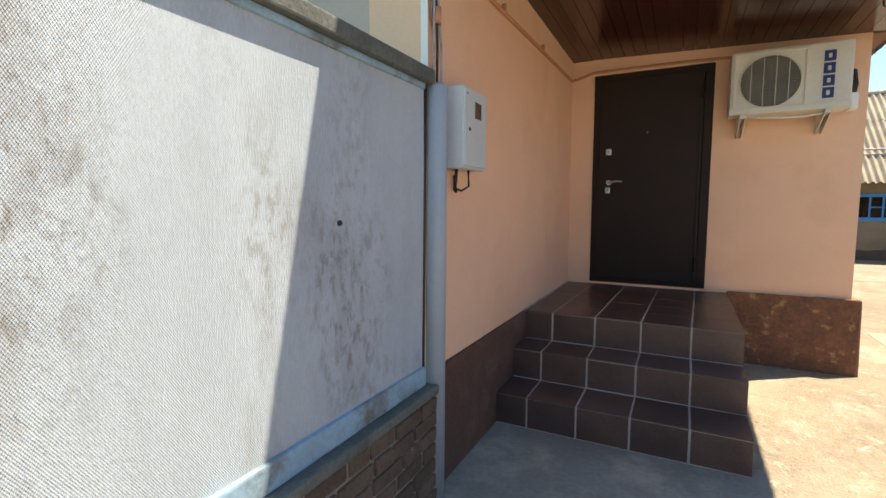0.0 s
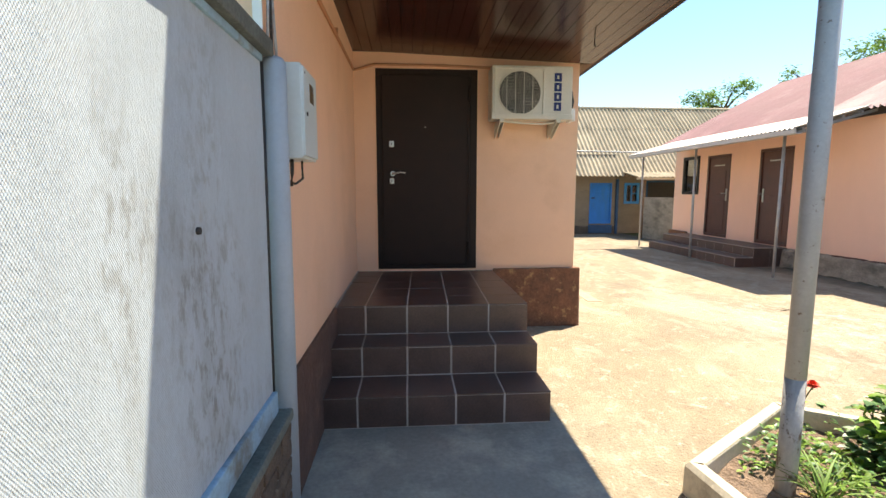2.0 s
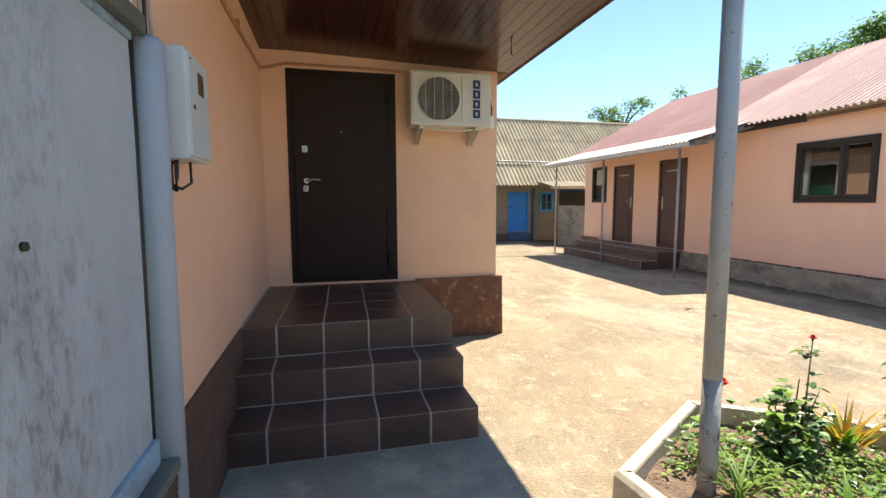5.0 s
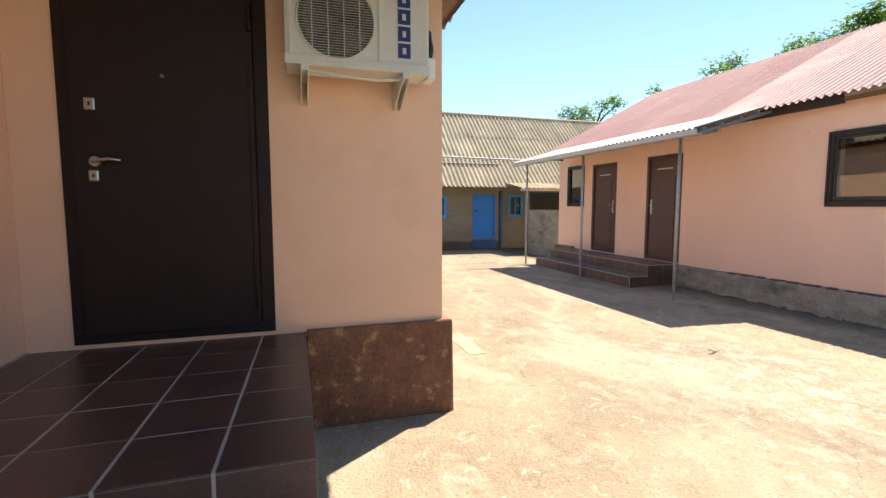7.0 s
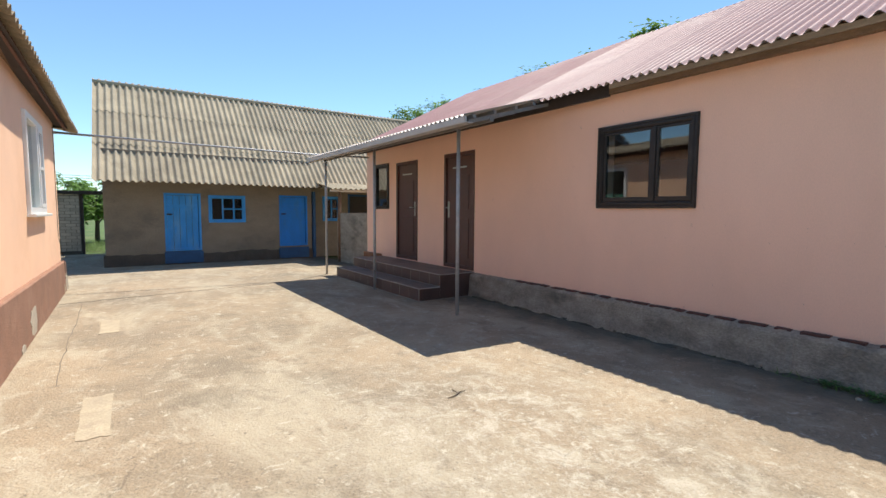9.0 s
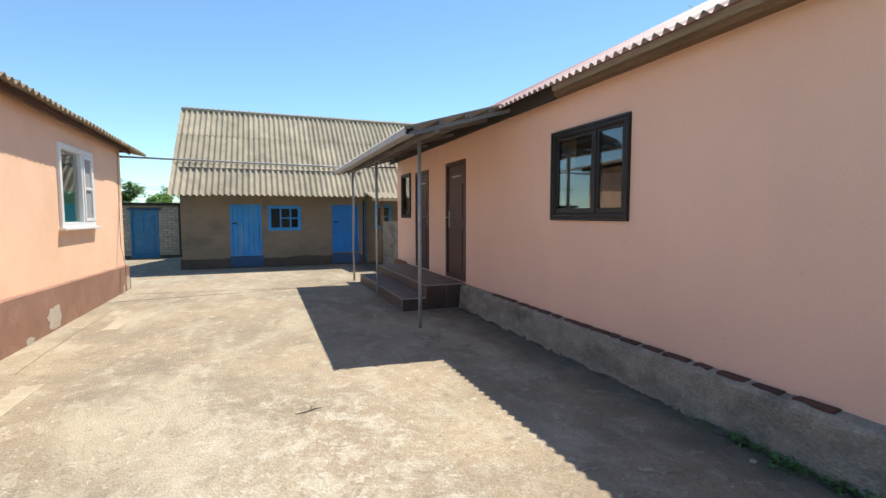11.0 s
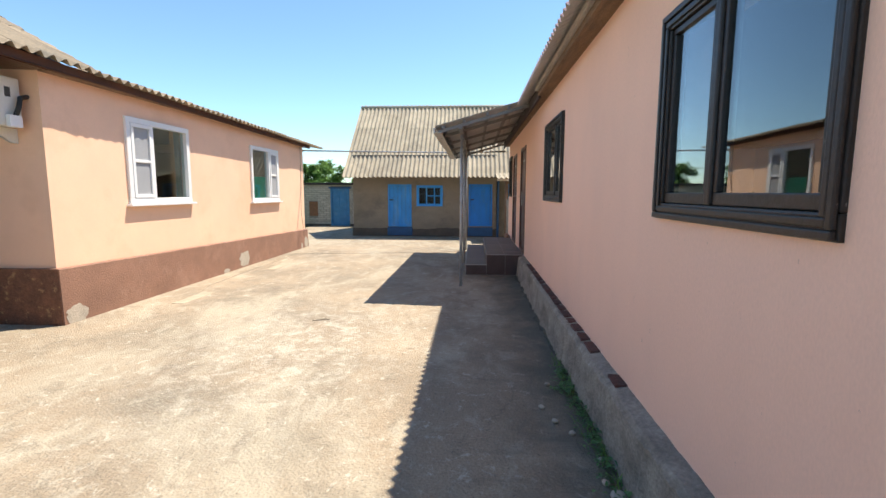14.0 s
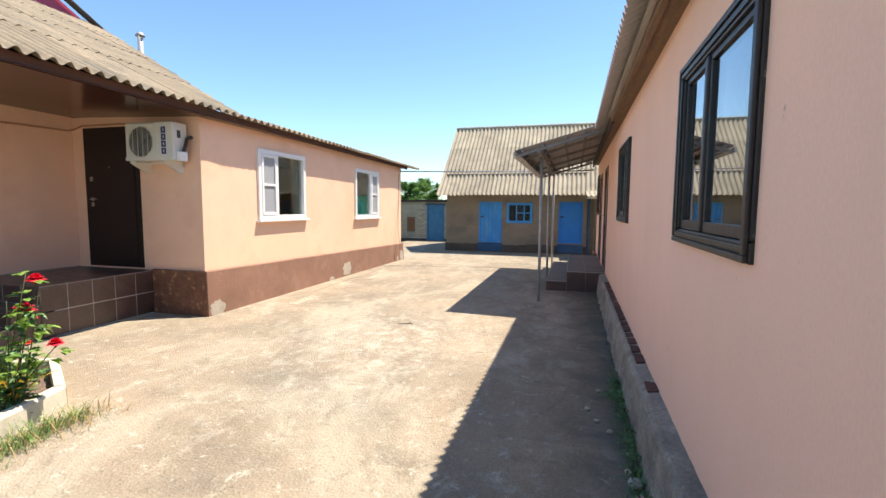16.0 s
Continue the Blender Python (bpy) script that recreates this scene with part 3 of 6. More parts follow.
A_SLOPE = 0.48
roofA = thing("house_roof", pose(0, 0, 0), "weathered asbestos slate roof, flatter over the far rooms", "roof", kind="structure")
bm = bmesh.new()
for y0, y1 in ((1.75, 5.2), (5.2, 9.0), (9.0, 12.9)):
    a, b = eave_z(y0), eave_z(y1)
    vs = [bm.verts.new(p) for p in ((1.341, y0, a - 0.085), (1.366, y0, a - 0.085), (1.366, y0, a + 0.015), (1.341, y0, a + 0.015), (1.341, y1, b - 0.085), (1.366, y1, b - 0.085), (1.366, y1, b + 0.015), (1.341, y1, b + 0.015))]
    for f in ((0, 1, 2, 3), (4, 5, 6, 7), (0, 1, 5, 4), (1, 2, 6, 5), (2, 3, 7, 6), (3, 0, 4, 7)):
        bm.faces.new([vs[k] for k in f])
part("fascia", bm, M_WOODRED, roofA, "brown painted eave board")
me = corrugated("slate_sheet", 1.06, 1.62, 7, 0.027, M_SLATE)
nrm = math.hypot(1, A_SLOPE)
HIPX = -3.9


STEP_Y = 5.5
FAR_SLOPE = 0.2
step_n = Vector((2.3, 5.375, 0)).normalized()
lay_roof(roofA, "slate_sheet", me, (1.475, 1.75, eave_z(1.75) + 0.012), (0, 1, -0.0148), (-1, 0, A_SLOPE), 13, 4, 1.06 * 6 / 7, 1.5, cut=((1.475, STEP_Y, 2.8), tuple(step_n)))
lay_roof(roofA, "slate_sheet", me, (1.475, 1.75, eave_z(1.75) + 0.010), (0, 1, -0.0148), (-1, 0, FAR_SLOPE), 13, 4, 1.06 * 6 / 7, 1.5, cut=((1.475, STEP_Y, 2.8), tuple(-step_n)))
# boarding under the sheets closes the attic
bm = bmesh.new()
ez = 2.735
top = ez + A_SLOPE * 5.3
ft = ez + FAR_SLOPE * 5.9
v = [bm.verts.new(p) for p in ((1.40, 1.78, ez + 0.09), (1.40, 5.53, ez + 0.04), (HIPX, 7.78, top), (HIPX, 1.78, top + 0.06), (1.40, 12.9, ez - 0.03), (-4.5, 12.9, ft), (-4.5, 8.02, ft), (-9.2, 12.9, ez - 0.03), (-9.2, 8.02, ez), (HIPX, 7.78, ft - 0.1))]
for f in ((0, 1, 2, 3), (1, 4, 5, 6, 9), (5, 7, 8, 6), (4, 7, 5), (1, 9, 2)):
    bm.faces.new([v[k] for k in f])
part("roof_deck", bm, M_WOODDK, roofA, "dark boarding under the slates")
bm = bmesh.new()
ap = 5.25
za = 5.376 + 0.5 * (7.6 - ap)
vs = [bm.verts.new(p) for p in ((HIPX, 7.55, 5.36), (HIPX, 2 * ap - 7.55, 5.36), (HIPX, ap, za), (HIPX - 0.05, 7.55, 5.36), (HIPX - 0.05, 2 * ap - 7.55, 5.36), (HIPX - 0.05, ap, za))]
for f in ((0, 1, 2), (3, 5, 4), (0, 2, 5, 3), (1, 4, 5, 2), (0, 3, 4, 1)):
    bm.faces.new([vs[k] for k in f])
part("gable", bm, M_MAGENTA, roofA, "magenta sheet gable")
bm = tube([(HIPX + 0.12, 7.85, 5.27), (HIPX + 0.12, ap, za + 0.06), (HIPX + 0.12, 2.7, 5.3)], 0.075, 4)
part("gable_board", bm, M_WOODDK, roofA, "dark rake board of the gable")
part("gable_roof", boxes((-9.2, 2.0, 5.2, HIPX - 0.1, 7.5, 5.35)), M_SLATE, roofA)

chim = thing("flue_pipe", pose(-3.5, 8.41, 4.45), "galvanised flue pipe with a cap on the slate roof", "chimney")
part("pipe", tube([(0, 0, -0.75), (0, 0, 1.05)], 0.06, 14), M_GALV, chim)
part("cap", tube([(0, 0, 0.97), (0, 0, 1.0), (0, 0, 1.06)], [0.10, 0.10, 0.04], 14), M_GALV, chim)

# ---- windows and doors of the porch house ----
def frame_bars(bm, w, h, t, d0, d1, bevel=0.006):
    """Four bars round an opening w x h in the local x-z plane, from depth d0 to d1 along y."""
    for r in ((0, d0, 0, w, d1, t), (0, d0, h - t, w, d1, h), (0, d0, t, t, d1, h - t), (w - t, d0, t, w, d1, h - t)):
        box(bm, *r, bevel=bevel)
    return bm


def white_window(m, w, h, sash_first, label, curtain):
    """White plastic window; local x along the wall, y outwards (negative is indoors), z up from the sill."""
    ob = thing("window", m, label, "window", "yard windows", "structure")
    part("window_frame", frame_bars(bmesh.new(), w, h, 0.075, -0.07, 0.035), M_UPVC, ob)
    split = 0.37 * w
    mull = split if sash_first else w - split
    part("mullion", boxes((mull - 0.025, -0.07, 0.076, mull + 0.025, 0.03, h - 0.076), bevel=0.006), M_UPVC, ob)
    s0, s1 = (0.078, mull - 0.028) if sash_first else (mull + 0.028, w - 0.078)
    p0, p1 = (mull + 0.024, w - 0.076) if sash_first else (0.076, mull - 0.024)
    sash = bmesh.new()
    for r in ((s0, -0.05, 0.078, s1, 0.042, 0.128), (s0, -0.05, h - 0.128, s1, 0.042, h - 0.078), (s0, -0.05, 0.13, s0 + 0.05, 0.042, h - 0.13), (s1 - 0.05, -0.05, 0.13, s1, 0.042, h - 0.13), (s0 + 0.051, -0.02, h * 0.5 - 0.02, s1 - 0.051, 0.04, h * 0.5 + 0.02)):
        box(sash, *r, bevel=0.005)
    part("sash", sash, M_UPVC, ob, "white sash with an insect screen")
    part("insect_screen", boxes((s0 + 0.04, 0.018, 0.12, s1 - 0.04, 0.020, h - 0.12)), M_MESH, ob, "grey insect mesh")
    part("pane", boxes((p0, -0.03, 0.07, p1, -0.022, h - 0.07)), M_GLASSW, ob).visible_shadow = False
    part("pane", boxes((s0 + 0.04, -0.035, 0.12, s1 - 0.04, -0.028, h - 0.12)), M_GLASSW, ob).visible_shadow = False
    sill = bmesh.new()
    box(sill, -0.05, -0.02, -0.035, w + 0.05, 0.085, -0.003, bevel=0.006)
    part("sill", sill, M_UPVC, ob)
    if not curtain:
        bm = bmesh.new()
        rows = []
        for i in range(25):
            x = p1 - 0.17 + 0.15 * i / 24
            rows.append([bm.verts.new((x, -0.07 + 0.012 * math.sin(i * 1.5), z)) for z in (0.05, h - 0.05)])
        for a, b in zip(rows, rows[1:]):
            bm.faces.new((a[0], b[0], b[1], a[1]))
        bmesh.ops.solidify(bm, geom=bm.faces[:], thickness=0.003)
        part("drape", bm, M_DRAPE, ob, "pale grey drape drawn aside")
    else:
        bm = bmesh.new()
        n = 40
        rows = []
        for i in range(n + 1):
            x = p0 + 0.02 + (p1 - p0 - 0.04) * i / n
            y = -0.055 + 0.008 * math.sin(i * 1.3)
            rows.append([bm.verts.new((x, y, z)) for z in (0.06, h * (0.46 if curtain == 1 else 0.95))])
        for a, b in zip(rows, rows[1:]):
            bm.faces.new((a[0], b[0], b[1], a[1]))
        bmesh.ops.solidify(bm, geom=bm.faces[:], thickness=0.003)
        part("curtain", bm, M_CURTAIN, ob, "teal curtain behind the pane")
    return ob


def on_x_wall(x, y, z):
    """Local x along +y, local y towards +x."""
    return Matrix(((0, 1, 0, x), (1, 0, 0, y), (0, 0, 1, z), (0, 0, 0, 1)))


white_window(on_x_wall(AX, WA1[0], WA1[2]), WA1[1] - WA1[0], WA1[3] - WA1[2], True, "white plastic window with a screened sash, nearer the porch", 0)
white_window(on_x_wall(AX, WA2[0], WA2[2]), WA2[1] - WA2[0], WA2[3] - WA2[2], False, "white plastic window with a teal curtain, near the far corner", 1)

door = thing("door_1", pose(-0.897, 5.0, 0.648), "closed dark brown steel entrance door", "door", kind="structure")
W, H = 1.04, 2.052
part("door_frame", frame_bars(bmesh.new(), W, H, 0.075, -0.012, 0.09), M_DOOR, door)
leaf = part("leaf", boxes((0.06, -0.03, 0.05, W - 0.078, 0.03, H - 0.06), bevel=0.006), M_DOOR, door)
part("hinge_edge", boxes((W - 0.105, -0.038, 0.06, W - 0.080, 0.0, H - 0.5), bevel=0.004), M_DOOR, door)
for z in (0.16, 1.75):
    part("hinge", tube([(W - 0.09, -0.045, z), (W - 0.09, -0.045, z + 0.13)], 0.012, 10), M_DOOR, door, "painted barrel hinge")
for z, s in ((1.30, 0.026), (0.925, 0.024)):
    bm = boxes((0.155 - s, -0.044, z - s * 1.25, 0.155 + s, -0.029, z + s * 1.25), bevel=0.008)
    part("lock_plate", bm, M_STEEL, leaf, "nickel lock plate")
    part("keyhole", boxes((0.150, -0.047, z - 0.010, 0.160, -0.043, z + 0.010)), M_CABLE, leaf, "dark keyhole")
part("handle_rose", tube([(0.165, -0.03, 1.0), (0.165, -0.046, 1.0)], 0.026, 16), M_STEEL, leaf, "round nickel rose")
part("handle", tube([(0.165, -0.046, 1.0), (0.165, -0.075, 1.0), (0.19, -0.085, 1.003), (0.24, -0.085, 1.012), (0.295, -0.083, 1.006)], [0.011, 0.011, 0.011, 0.009, 0.008], 10), M_STEEL, leaf, "curved nickel lever handle")
part("peephole", tube([(0.50, -0.03, 1.47), (0.50, -0.037, 1.47)], 0.009, 12), M_CANST, leaf, "small peephole")
part("reveal", boxes((0.0, 0.1, 0.0, W, 0.29, H)), M_DARKROOM, door, "dark lining behind the leaf")

# ---- porch steps ----
ST = 0.304
SX0, SX1 = -1.112, 0.318
STEPY = (2.835, 3.165, 3.46)
STEPZ = (0.205, 0.41, 0.625)
steps = thing("porch_steps", pose(0, 0, 0), "three-step porch stair clad in dark brown tiles with grey joints", "steps", kind="structure")
bm = bmesh.new()
for y, z in zip(STEPY, STEPZ):
    box(bm, SX0 - 0.006, y + 0.0015, -0.05, SX1 - 0.0015, 4.995 if z > 0.5 else y + 0.45, z - 0.0005)
part("stair_core", bm, M_GROUT, steps, "grey cement joints")
tile_cache = {}


def tile(w, h, parent, m, material=M_TILE, name="tile"):
    k = (round(w, 4), round(h, 4), material.name)
    if k not in tile_cache:
        tile_cache[k] = mesh_of("tile", boxes((0, 0, 0, w, h, 0.008), bevel=0.0025), material)
    return piece(name, tile_cache[k], parent, m)


cols = [(SX0, -0.901), (-0.890, -0.594), (-0.583, -0.290), (-0.279, 0.017), (0.028, SX1)]
for (y, z), zb, yb in zip(zip(STEPY, STEPZ), (0.004, 0.205, 0.41), (3.165, 3.46, 4.993)):
    for x0, x1 in cols:
        j = random.uniform(-0.0015, 0.0015)
        tile(x1 - x0, z - zb - 0.012, steps, basis((x0, y + 0.008 + j, zb + 0.004), (1, 0, 0), (0, 0, 1)))
        if z < 0.5:
            tile(x1 - x0, yb - y - 0.008, steps, basis((x0, y, z - 0.007 + j), (1, 0, 0), (0, 1, 0)))
    if z > 0.5:
        n = 5
        d = (yb - y) / n
        for x0, x1 in cols:
            ea, eb = 0.0 if x0 == SX0 else 0.0295, 0.0 if x1 == SX1 else 0.0295
            for k in range(n):
                xa, xb = x0 + ea * k * d, x1 + eb * k * d
                bm = boxes((0, 0, 0, xb - xa, d - 0.0065, 0.008), bevel=0.0025)
                for v in bm.verts:
                    f = v.co.x / (xb - xa)
                    v.co.x += v.co.y * (ea * (1 - f) + eb * f)
                piece("tile", mesh_of("tile", bm, M_TILE), steps, basis((xa, y + k * d, z - 0.007 + random.uniform(-0.001, 0.001)), (1, 0, 0), (0, 1, 0)))
for k in range(5):
    for zz, hh in ((0.01, 0.30), (0.317, 0.30)):
        tile(0.298, hh - 0.004, steps, basis((SX1 - 0.008, 3.47 + k * 0.305, zz), (0, 1, 0), (0, 0, 1)))
for y, z, yb in ((2.835, 0.198, 3.165), (3.165, 0.403, 3.465)):
    tile(yb - y - 0.006, z - 0.01, steps, basis((SX1 - 0.008, y + 0.003, 0.004), (0, 1, 0), (0, 0, 1)))

x = SX0 + 0.004
zs = (0.0,) + STEPZ
path = []
for k in range(3):
    path += [(x, STEPY[k] - 0.004, zs[k] + 0.003), (x, STEPY[k] - 0.004, zs[k + 1] + 0.003)]
path.append((x, 4.98, STEPZ[2] + 0.003))
for a, b in zip(path, path[1:]):
    n = max(2, int((Vector(b) - Vector(a)).length / 0.04))
    pts = [Vector(a).lerp(Vector(b), i / n) for i in range(n + 1)]
    part("mortar_fillet", tube(pts, [0.007 + 0.004 * noise.noise(p * 14) for p in pts], 6), M_GROUT, steps, "smeared cement where the stair meets the wall")

# ---- long house across the yard ----
BX = 6.79
BY0, BY1 = -6.0, 12.66
WB = [(1.354, 2.547, 1.385, 2.335), (5.11, 6.282, 1.402, 2.347)]
SWB = (11.57, 12.25, 1.40, 2.37)
DB = [(8.645, 9.505, 0.392, 2.345), (10.41, 11.245, 0.40, 2.335)]
structure("wall_long_house", wall_mesh(BY0, BY1, 0.33, 2.86, 0.3, WB + [SWB] + DB, "y", BX), M_PINK, "pink rendered long wall with dark windows and brown doors", "wall")
structure("wall_long_house_end", wall_mesh(BX + 0.301, 12.8, 0.0, 2.86, -0.3, [], "x", BY1), M_PINK, "pink rendered end wall", "wall")
structure("wall_long_house_near_end", wall_mesh(BX + 0.301, 12.8, 0.0, 2.86, 0.3, [], "x", BY0), M_PINK, "plain near end wall", "wall")
structure("wall_long_house_back", wall_mesh(BY0, BY1, 0.0, 2.86, 0.3, [], "y", 12.8), M_PINK, "plain rear wall", "wall")
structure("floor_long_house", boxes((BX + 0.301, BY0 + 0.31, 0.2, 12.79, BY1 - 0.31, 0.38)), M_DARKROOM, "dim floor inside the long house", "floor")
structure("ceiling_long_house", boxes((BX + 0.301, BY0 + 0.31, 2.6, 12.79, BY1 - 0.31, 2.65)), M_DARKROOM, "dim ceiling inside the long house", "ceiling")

bm = bmesh.new()
rings = []
for i in range(421):
    y = BY0 + (8.615 - BY0) * i / 420
    n1, n2 = noise.noise((y * 4, 0, 1)), noise.noise((y * 9, 4, 1))
    n3 = noise.noise((y * 23, 2, 1))
    f = 6.672 + 0.018 * n1 + 0.006 * n3
    rings.append([bm.verts.new(p) for p in ((BX + 0.05, y, -0.05), (f - 0.03 - 0.008 * n2, y, -0.05), (f - 0.004 + 0.01 * n3, y, 0.15 + 0.03 * n2), (f + 0.008, y, 0.325 + 0.02 * n1 + 0.008 * n3), (f + 0.034 + 0.008 * n3, y, 0.355 + 0.016 * n2 + 0.006 * n3), (BX + 0.05, y, 0.376))])
for a, b in zip(rings, rings[1:]):
    for k in range(6):
        bm.faces.new((a[k], a[(k + 1) % 6], b[(k + 1) % 6], b[k]))
bm.faces.new(rings[0])
bm.faces.new(rings[-1][::-1])
plB = structure("plinth_long_house", bm, M_CEMENT, "rough grey cement plinth with a row of red bricks on top", "plinth")
structure("plinth_far_step", boxes((6.70, 11.92, -0.05, BX - 0.001, 12.68, 0.42), bevel=0.01), M_STONEP, "brown plinth beyond the landing", "plinth")

M_STRIP = mat("weathered_grey_board", (0.40, 0.36, 0.315), 0.8, vary=0.2, scale=6, fine=60, bump=0.4, stretch=(4, 0.5, 4))
B_SLOPE, RIDX = 0.52, 9.8
EBX, EBZ = 6.47, 2.73
roofB = thing("long_house_roof", pose(0, 0, 0), "faded red ribbed metal roof over the long house", "roof", kind="structure")
nB = math.hypot(1, B_SLOPE)
sheets = [corrugated("roof_sheet", 1.0, (RIDX - EBX) * nB + 0.02, 10, 0.019, mm, thick=0.002, steps=8) for mm in (M_REDROOF, M_REDPALE)]
me_back = corrugated("sheet_underside", 1.0, 0.5, 10, 0.017, M_SHEETUN, thick=0.001, steps=8)
L = BY1 + 0.15 - BY0
ncol = int(L / 1.0) + 1
for c in range(ncol):
    y = BY1 + 0.2 - c * 1.0
    piece("sheet_underside", me_back, roofB, basis((EBX, y, EBZ + 0.0105), (0, -1, 0), (1, 0, B_SLOPE)))
    # sheets below y 8.5 take the paler red
    piece("roof_sheet", sheets[1 if y < 8.5 else 0], roofB, basis((EBX, y, EBZ + 0.014 + 0.0004 * (c % 2)), (0, -1, 0), (1, 0, B_SLOPE)))
bm = bmesh.new()
v = [bm.verts.new(p) for p in ((RIDX, BY0 - 0.2, EBZ + (RIDX - EBX) * B_SLOPE), (RIDX, BY1 + 0.2, EBZ + (RIDX - EBX) * B_SLOPE), (13.1, BY1 + 0.2, EBZ), (13.1, BY0 - 0.2, EBZ))]
bm.faces.new(v)
bmesh.ops.solidify(bm, geom=bm.faces[:], thickness=0.02)
part("rear_slope", bm, M_REDROOF, roofB)
for gy in (BY1 - 0.05, BY0):
    gb = bmesh.new()
    vs = [gb.verts.new(p) for yy in (gy, gy + 0.05) for p in ((BX, yy, 2.83), (12.9, yy, 2.83), (RIDX, yy, EBZ + (RIDX - EBX) * B_SLOPE - 0.06))]
    for f in ((0, 1, 2), (3, 5, 4), (0, 2, 5, 3), (1, 4, 5, 2), (0, 3, 4, 1)):
        gb.faces.new([vs[k] for k in f])
    part("gable", gb, M_PINK, roofB, "pink rendered gable")
part("ridge_cap", tube([(RIDX, BY0 - 0.2, EBZ + 0.0 + (RIDX - EBX) * B_SLOPE), (RIDX, BY1 + 0.18, EBZ + 0.0 + (RIDX - EBX) * B_SLOPE)], 0.03, 8), M_REDROOF, roofB)
part("fascia", boxes((6.63, BY0, 2.672, 6.668, 6.05, 2.79), bevel=0.004), M_WOODOLD, roofB, "weathered wooden eave board")
part("fascia_strip", boxes((6.596, BY0, 2.722, 6.629, 6.03, 2.772), bevel=0.004), M_STRIP, roofB, "pale grey board on the eave")
part("fascia", boxes((6.64, 6.06, 2.65, 6.67, BY1 + 0.1, 2.80)), M_WOODDK, roofB, "dark eave board by the canopy")
part("soffit", boxes((6.669, BY0, 2.70, BX + 0.02, BY1 + 0.1, 2.72)), M_WOODOLD, roofB)

# canopy over the landing
CY0, CY1 = 6.92, 12.35
CXO, CZO, CXI, CZI = 5.30, 2.40, 6.56, 2.755
can = thing("porch_canopy", pose(0, 0, 0), "ribbed metal canopy on thin pipe posts over the landing", "canopy", kind="structure")
cs = (CZI - CZO) / (CXI - CXO)
cn = math.hypot(1, cs)
me = corrugated("canopy_sheet", 1.08, (CXI - CXO) * cn, 11, 0.013, M_CANTOP, thick=0.002, steps=8)
me_under = corrugated("canopy_sheet_back", 1.08, (CXI - CXO) * cn, 11, 0.013, M_SHEETUN, thick=0.001, steps=8)
for c in range(5):
    y = CY1 - c * 1.08
    piece("canopy_sheet", me, can, basis((CXO, y, CZO + 0.034), (0, -1, 0), (1, 0, cs)))
    piece("canopy_underside", me_under, can, basis((CXO, y, CZO + 0.0315), (0, -1, 0), (1, 0, cs)))


def slanted(y, w, x0, x1, dz, h):
    bm = bmesh.new()
    za, zb = CZO + cs * (x0 - CXO) + dz, CZO + cs * (x1 - CXO) + dz
    vs = [bm.verts.new(p) for p in ((x0, y, za - h), (x1, y, zb - h), (x1, y, zb), (x0, y, za), (x0, y + w, za - h), (x1, y + w, zb - h), (x1, y + w, zb), (x0, y + w, za))]
    for f in ((0, 1, 2, 3), (4, 5, 6, 7), (0, 1, 5, 4), (1, 2, 6, 5), (2, 3, 7, 6), (3, 0, 4, 7)):
        bm.faces.new([vs[k] for k in f])
    return bm


for y in (6.96, 7.57, 8.75, 9.99, 11.2, 12.28):
    part("rafter", slanted(y - 0.02, 0.04, CXO + 0.05, 6.62, -0.03, 0.045), M_CANST, can)
for x in (5.42, 5.72, 6.05, 6.35):
    z = CZO + cs * (x - CXO)
    part("purlin", boxes((x - 0.02, CY0, z - 0.028, x + 0.02, CY1, z + 0.012)), M_CANST, can)
part("edge_board", boxes((CXO - 0.02, CY0, CZO - 0.055, CXO + 0.004, CY1, CZO + 0.015)), M_SHEETUN, can, "pale outer edge trim")
part("edge_flange", boxes((CXO + 0.005, CY0, CZO - 0.054, CXO + 0.10, CY1, CZO - 0.044)), M_SHEETUN, can, "pale turned-in edge of the canopy")
part("beam", boxes((5.645, CY0, 2.395, 5.70, CY1, 2.445), bevel=0.005), M_CANST, can)
for y in (7.57, 9.99, 12.45 - 0.15):
    p = part("post", tube([(5.672, y if y < 12 else 12.3, -0.02), (5.672, y if y < 12 else 12.3, 2.40)], 0.024, 12), M_GALV, can)

# landing
land = thing("landing_steps", pose(0, 0, 0), "low two-step landing clad in brown tiles before the doors", "steps", kind="structure")
part("landing_core", boxes((6.1135, 8.6285, -0.05, 6.788, 11.90, 0.3785), (5.7335, 8.6185, -0.05, 6.1134, 11.90, 0.1915)), M_GROUT, land)
LN = 11
d = (11.90 - 8.63) / LN
for k in range(LN):
    y = 8.63 + k * d
    for x0, x1 in ((6.11, 6.44), (6.445, 6.785)):
        tile(d - 0.005, x1 - x0, land, basis((x1, y, 0.372), (0, 1, 0), (-1, 0, 0)), M_TILE2)
    tile(d - 0.005, 6.11 - 5.73, land, basis((6.112, y, 0.185), (0, 1, 0), (-1, 0, 0)), M_TILE2)
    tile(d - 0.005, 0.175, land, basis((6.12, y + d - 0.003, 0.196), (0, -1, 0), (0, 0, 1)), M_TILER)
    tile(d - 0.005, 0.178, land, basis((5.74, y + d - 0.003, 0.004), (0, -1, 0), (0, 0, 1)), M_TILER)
tile(0.335, 0.365, land, basis((6.115, 8.635, 0.004), (1, 0, 0), (0, 0, 1)), M_TILE)
tile(0.335, 0.365, land, basis((6.453, 8.635, 0.004), (1, 0, 0), (0, 0, 1)), M_TILE)
tile(0.375, 0.178, land, basis((5.737, 8.625, 0.004), (1, 0, 0), (0, 0, 1)), M_TILE)

